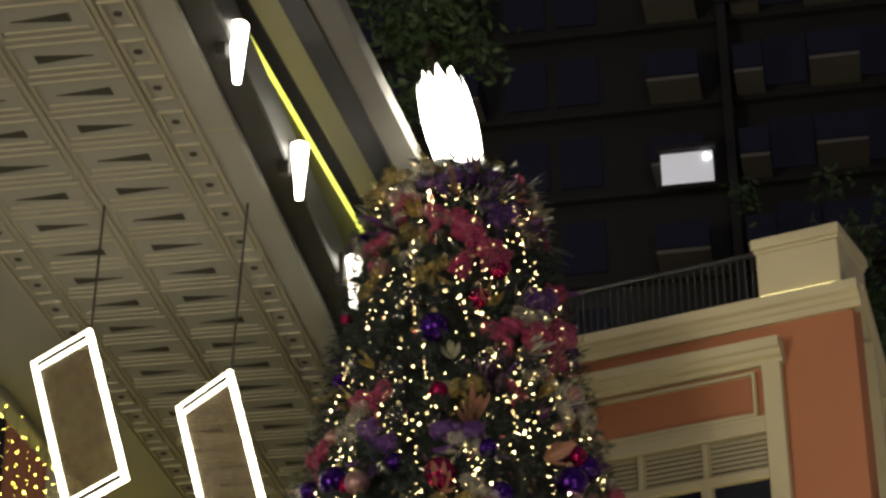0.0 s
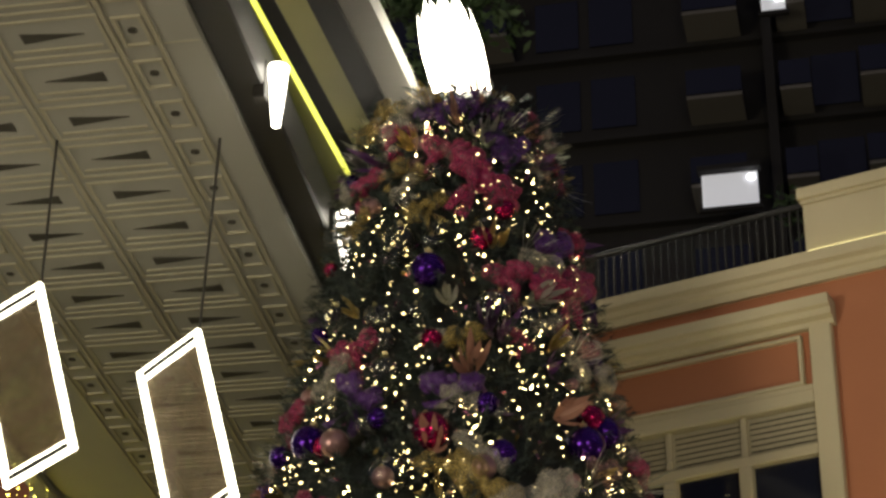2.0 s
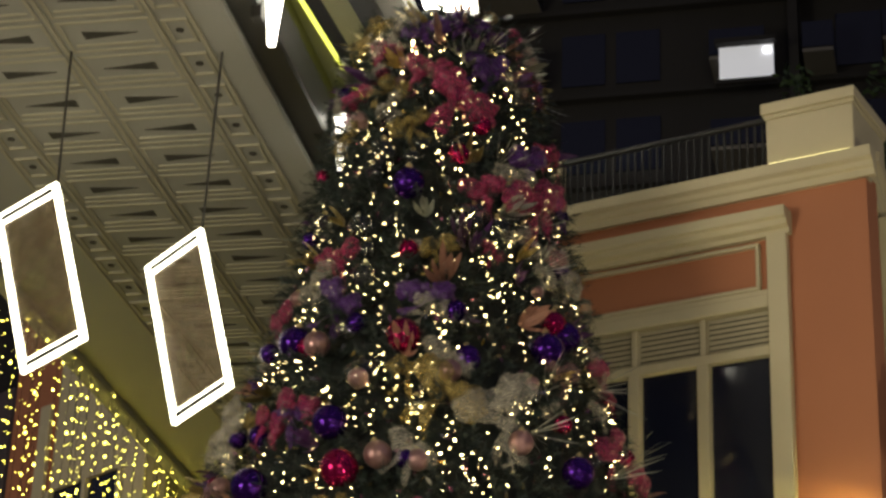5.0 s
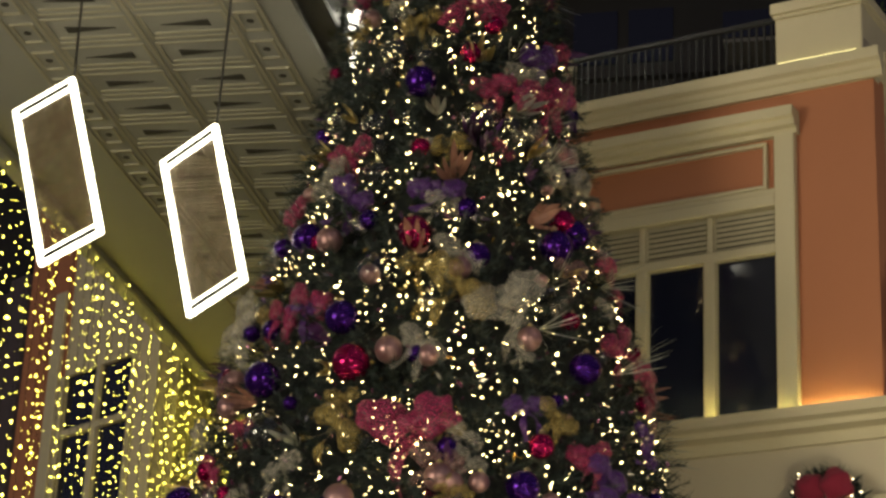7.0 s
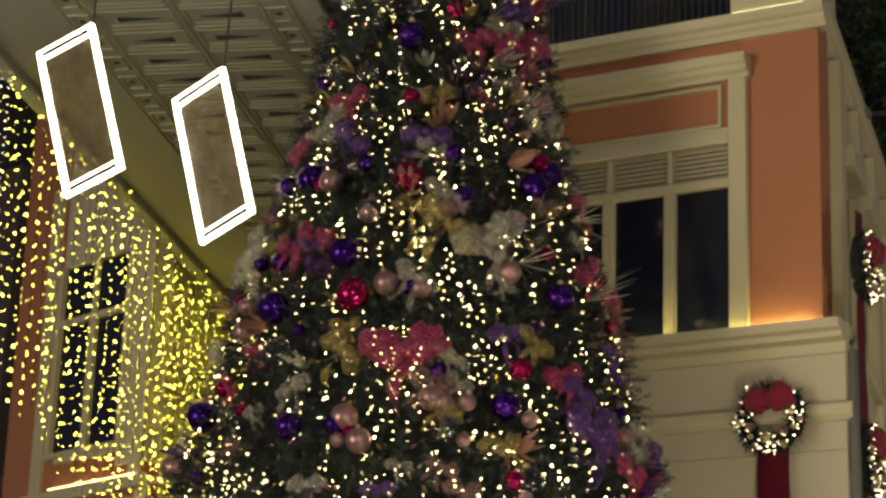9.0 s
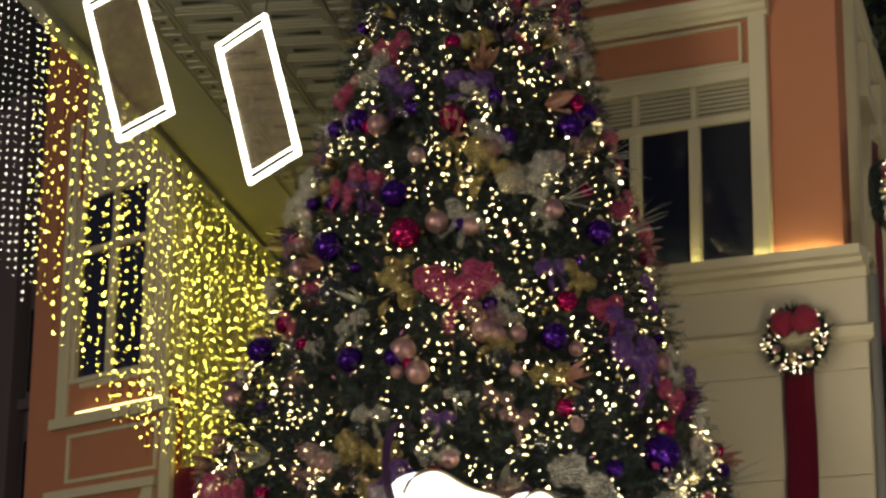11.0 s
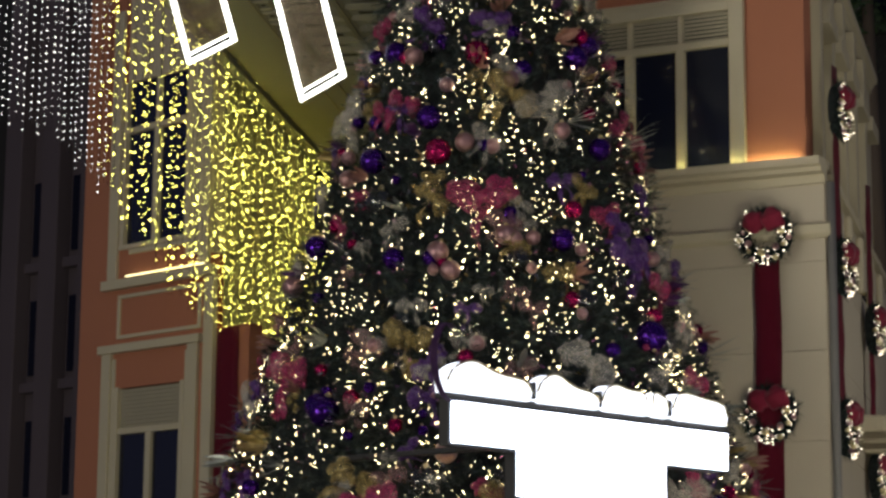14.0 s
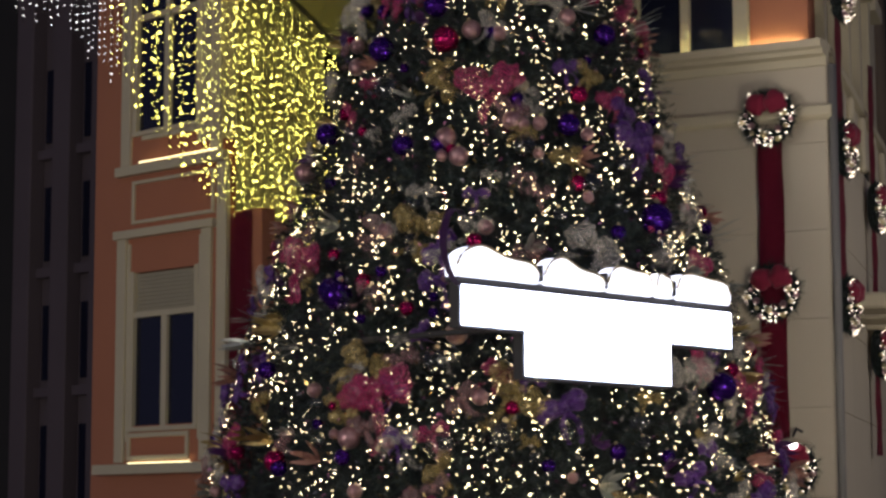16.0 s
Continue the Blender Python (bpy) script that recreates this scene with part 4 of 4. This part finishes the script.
# ---------------------------------------------------------------- curtains of string lights under the canopy's far edge
def curtain(name, label, v0, v1, step, drop, sizes, chances, stray, material, low, rows):
    """Strands of bulbs along the canopy's far edge: drop is the bulb spacing, stray how unevenly they hang."""
    ob = thing(name, (CANOPY @ pose(-7.3, (v0 + v1) / 2, 11.3)).translation, label, "string lights")
    spots, radii, lines = [], [], []
    for row in range(rows):
        v_ = v0 + step * row / rows
        while v_ < v1:
            u_ = -7.25 - 0.13 * row + rng.normal(0, stray)
            z_low = low(v_) + rng.normal(0, 0.12)
            p = (CANOPY @ Vector((u_, v_, 0)))
            z = 11.38 - rng.uniform(0, drop)
            while z > z_low:
                spots.append((p.x + rng.normal(0, 0.6 * stray), p.y + rng.normal(0, 0.6 * stray), z))
                radii.append(rng.choice(sizes, p=chances))
                z -= drop * rng.uniform(1 - 5 * stray, 1 + 5 * stray)
            lines.append(((p.x, p.y, 11.39), (p.x, p.y, z_low)))
            v_ += step * rng.uniform(1 - 7 * stray, 1 + 7 * stray)
    bulbs("bulb_strand", np.array(spots), np.array(radii), material, ob)
    bm = bmesh.new()
    for a_, b_ in lines:
        tube([a_, b_], 0.003, 3, bm=bm)
    tagged(part("wire_strand", bm, CORE, ob), kind="stuff")


curtain("golden_light_curtain", "dense curtain of golden string lights hanging from the canopy", 1.75, 17.0, 0.34, 0.16, [0.0055, 0.0085, 0.0125, 0.02], [0.34, 0.36, 0.22, 0.08], 0.035, BULB_GOLD,
        lambda v: float(np.interp(v, (1.7, 3.2, 5.0, 7.4, 10.0), (8.2, 7.7, 7.2, 6.95, 6.8))), 2)
curtain("white_light_curtain", "curtain of white string lights hanging from the canopy", -9.0, 1.75, 0.25, 0.1, [0.008, 0.01, 0.0125], [0.4, 0.4, 0.2], 0.008, BULB_WHITE, lambda v: 7.9, 1)

# ---------------------------------------------------------------- details of the narrow building
def lpart(name, mat, *bx, bevel=0.008, parent=None, label=""):
    return part(name, boxes(*bx, bevel=bevel, m=LQ), mat, parent or left, label)


for zb, zt, zl, shift in ((3.42, 5.97, 5.18, 0.0), (8.45, 11.2, 10.3, 0.0)):
    w = thing("window")
    w.parent = left
    w.matrix_basis = Matrix.Identity(4)
    w["label"] = "two-light window with a cream louvred blind above"
    a, b = 0.02 + shift, 1.6 + shift
    mid = (a + b) / 2
    lpart("window_frame", CREAM, (a - 0.1, a, -0.03, 0.15, zb - 0.08, zt), parent=w)
    lpart("window_frame", CREAM, (b, b + 0.1, -0.03, 0.15, zb - 0.08, zt), parent=w)
    lpart("window_sill", CREAM, (a - 0.1, b + 0.1, -0.05, 0.15, zb - 0.16, zb - 0.08), parent=w)
    lpart("mullion", CREAM, (mid - 0.07, mid + 0.07, -0.01, 0.12, zb - 0.08, zl), parent=w)
    lpart("transom", CREAM, (a, b, -0.01, 0.12, zl, zl + 0.1), parent=w)
    lpart("pane", PANE, (a, mid - 0.07, 0.06, 0.07, zb - 0.08, zl), bevel=0, parent=w)
    lpart("pane", PANE, (mid + 0.07, b, 0.06, 0.07, zb - 0.08, zl), bevel=0, parent=w)
    if zb > 8:
        for x0, x1 in ((a, mid - 0.04), (mid + 0.04, b)):
            lpart("pane", PANE, (x0, x1, 0.06, 0.07, zl + 0.1, zt), bevel=0, parent=w)
        lpart("mullion", CREAM, (mid - 0.04, mid + 0.04, -0.01, 0.12, zl + 0.1, zt), parent=w)
        w["label"] = "dark two-light window with a glazed transom"
        continue
    for k in range(10):
        part("slat", boxes((a, b, -0.008, 0.008, -0.03, 0.03), bevel=0, m=LQ @ pose(0, 0.06, zl + 0.13 + k * (zt - zl - 0.13) / 10, 30)), LOUVRE, w)
lpart("surround", CREAM, (-0.4, -0.16, -0.07, 0.02, 2.75, 6.6))
lpart("surround", CREAM, (1.8, 2.05, -0.07, 0.02, 2.75, 6.6))
lpart("surround_cap", CREAM, (-0.46, 2.14, -0.12, 0.02, 6.54, 6.68))
lpart("outer_pilaster", CREAM, (2.2, 2.44, -0.08, 0.02, 2.0, 7.6))
lpart("architrave", CREAM, (-0.16, -0.08, -0.03, 0.02, 3.1, 6.45))
lpart("architrave", CREAM, (1.71, 1.8, -0.03, 0.02, 3.1, 6.45))
lpart("sill_shelf", CREAM, (-0.8, 2.25, -0.22, 0.02, 2.55, 2.72))
lpart("apron_panel", CREAM, (-0.1, 1.5, -0.04, 0.02, 2.78, 2.86))
lpart("apron_panel", CREAM, (-0.1, 1.5, -0.04, 0.02, 3.16, 3.24))
for x0, x1 in ((-0.1, -0.02), (1.42, 1.5)):
    lpart("apron_panel", CREAM, (x0, x1, -0.04, 0.02, 2.86, 3.16))
lpart("apron_light", AMBER_DIM, (0.0, 1.6, -0.08, -0.06, 2.73, 2.745), bevel=0)
for z0, z1 in ((6.78, 6.84), (7.46, 7.52)):
    lpart("panel_moulding", CREAM, (-0.06, 2.08, -0.04, 0.02, z0, z1))
for x0, x1 in ((-0.06, 0.01), (2.01, 2.08)):
    lpart("panel_moulding", CREAM, (x0, x1, -0.04, 0.02, 6.84, 7.46))
lpart("string_course", CREAM, (-0.42, 2.4, -0.13, 0.02, 7.62, 7.78))
lpart("course_light", AMBER_DIM, (0.2, 2.2, -0.1, -0.08, 7.81, 7.825), bevel=0)
lpart("pilaster_strip", CREAM, (-0.35, -0.1, -0.06, 0.02, 7.8, 12.5))
lpart("pilaster_strip", CREAM, (2.0, 2.25, -0.06, 0.02, 7.8, 12.5))
lpart("spandrel", CREAM, (0.2, 2.0, -0.05, 0.02, 8.2, 8.28))
ribbon("velvet_ribbon", LQ @ pose(2.72, 0.02, 0), 0.52, 6.74, 1.0)

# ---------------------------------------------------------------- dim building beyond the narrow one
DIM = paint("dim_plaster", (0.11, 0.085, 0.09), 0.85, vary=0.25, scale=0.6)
dim = thing("dim_building", (-16, 9, 0), "unlit brown plaster building with tall pilasters", "building")
LD = LQ @ pose(0, 3.2, 0)
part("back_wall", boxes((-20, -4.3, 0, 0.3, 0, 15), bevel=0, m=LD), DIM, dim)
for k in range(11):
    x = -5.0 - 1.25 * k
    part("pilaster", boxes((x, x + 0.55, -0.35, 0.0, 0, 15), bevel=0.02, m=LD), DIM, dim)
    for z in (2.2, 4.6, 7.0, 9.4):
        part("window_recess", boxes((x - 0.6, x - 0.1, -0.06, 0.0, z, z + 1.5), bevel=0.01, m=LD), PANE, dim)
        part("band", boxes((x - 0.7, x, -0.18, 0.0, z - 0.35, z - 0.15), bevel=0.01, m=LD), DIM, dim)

# ---------------------------------------------------------------- tower details
def tpart(name, mat, *bx, bevel=0.0, label=""):
    return part(name, boxes(*bx, bevel=bevel, m=TW), mat, tower, label)


BAL = mesh_of("balcony", boxes((-0.48, 0.48, -1.05, 0, 0, 0.07), bevel=0), TOWER_BAL)
RAILM = mesh_of("balcony_rail", boxes((-0.48, 0.48, -1.05, -1.02, 0.1, 0.6), (-0.48, -0.45, -1.02, 0, 0.1, 0.6), (0.45, 0.48, -1.02, 0, 0.1, 0.6), bevel=0), PANE)
for k in range(9):
    z = 13.8 + 1.78 * k
    for x, w in ((-0.42, 1.0), (0.98, 0.55), (2.55, 0.95), (4.2, 1.1), (-4.6, 1.1)):
        q = TW @ pose(x, 0.8, z + 0.12 * (x > 2)) @ Matrix.Diagonal((w, 1, 1, 1))
        part("balcony", BAL, None, tower, m=q)
        part("balcony_rail", RAILM, None, tower, m=q)
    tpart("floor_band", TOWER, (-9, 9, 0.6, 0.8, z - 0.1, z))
    for x in (-3.3, -2.3, -6.2, -7.4, 1.65, 3.4):
        tpart("dark_window", PANE, (x - 0.4, x + 0.4, 0.76, 0.8, z + 0.25, z + 1.3))
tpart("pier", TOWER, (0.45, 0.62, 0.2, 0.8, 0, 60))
ROOM_LAMP = glow("room_lamp", (0.95, 0.97, 1.0), 3.0)
for x0, x1, z0, z1 in ((-0.72, 0.22, 20.45, 21.1), (0.5, 0.92, 24.3, 24.68)):
    tpart("lit_room", WIN_GLOW, (x0, x1, -0.32, -0.28, z0, z1), label="lit window")
    tpart("window_head", TOWER, (x0 - 0.06, x1 + 0.06, -0.5, -0.28, z1, z1 + 0.09))
    tpart("window_sill", TOWER, (x0 - 0.06, x1 + 0.06, -0.36, -0.28, z0 - 0.08, z0))
    tpart("room_lamp", ROOM_LAMP, (x1 - 0.16, x1 - 0.06, -0.36, -0.325, z1 - 0.16, z1 - 0.08), label="bright lamp at the window head")

# ---------------------------------------------------------------- trees behind the roofs
def leafy(name, centre, size, clumps, trunk_to, label):
    ob = thing(name, trunk_to, label, "tree")
    c = Vector(centre)
    part("trunk", tube([trunk_to, Vector(trunk_to).lerp(c, 0.5) + Vector((0.2, 0, 0)), c], 0.22, 8, taper=0.4), BARK, ob, smooth=True)
    for k in range(6):
        q = c + Vector(rng.normal(0, 1, 3)) * 0.5 * size[0]
        part("limb", tube([c - Vector((0, 0, size[2] * 0.5)), c.lerp(q, 0.5), q], 0.07, 6, taper=0.3), BARK, ob)
    cl = rng.normal(0, 0.42, (clumps, 3)) * np.array(size)
    pts = (cl[:, None, :] + rng.normal(0, 0.16, (clumps, 60, 3))).reshape(-1, 3) + np.array(centre)
    d1 = rng.normal(0, 1, pts.shape)
    d1 /= np.linalg.norm(d1, axis=1)[:, None]
    d2 = np.cross(d1, rng.normal(0, 1, pts.shape))
    d2 /= np.linalg.norm(d2, axis=1)[:, None]
    q = np.stack([pts - d1 * 0.09, pts + d2 * 0.035, pts + d1 * 0.09, pts - d2 * 0.035], 1).reshape(-1, 3)
    tagged(part("crown", arr_mesh("crown", q, np.arange(len(q)).reshape(-1, 4), LEAF), LEAF, ob), kind="stuff")


leafy("plane_tree", (-3.3, 2.0, 16.3), (0.75, 0.8, 0.9), 34, (-2.3, 2.4, 0), "tall leafy tree rising behind the Christmas tree")
leafy("plane_tree", (-0.6, 12.6, 15.0), (1.9, 1.6, 3.4), 150, (-0.8, 12.8, 0), "dark leafy tree behind the corner building")
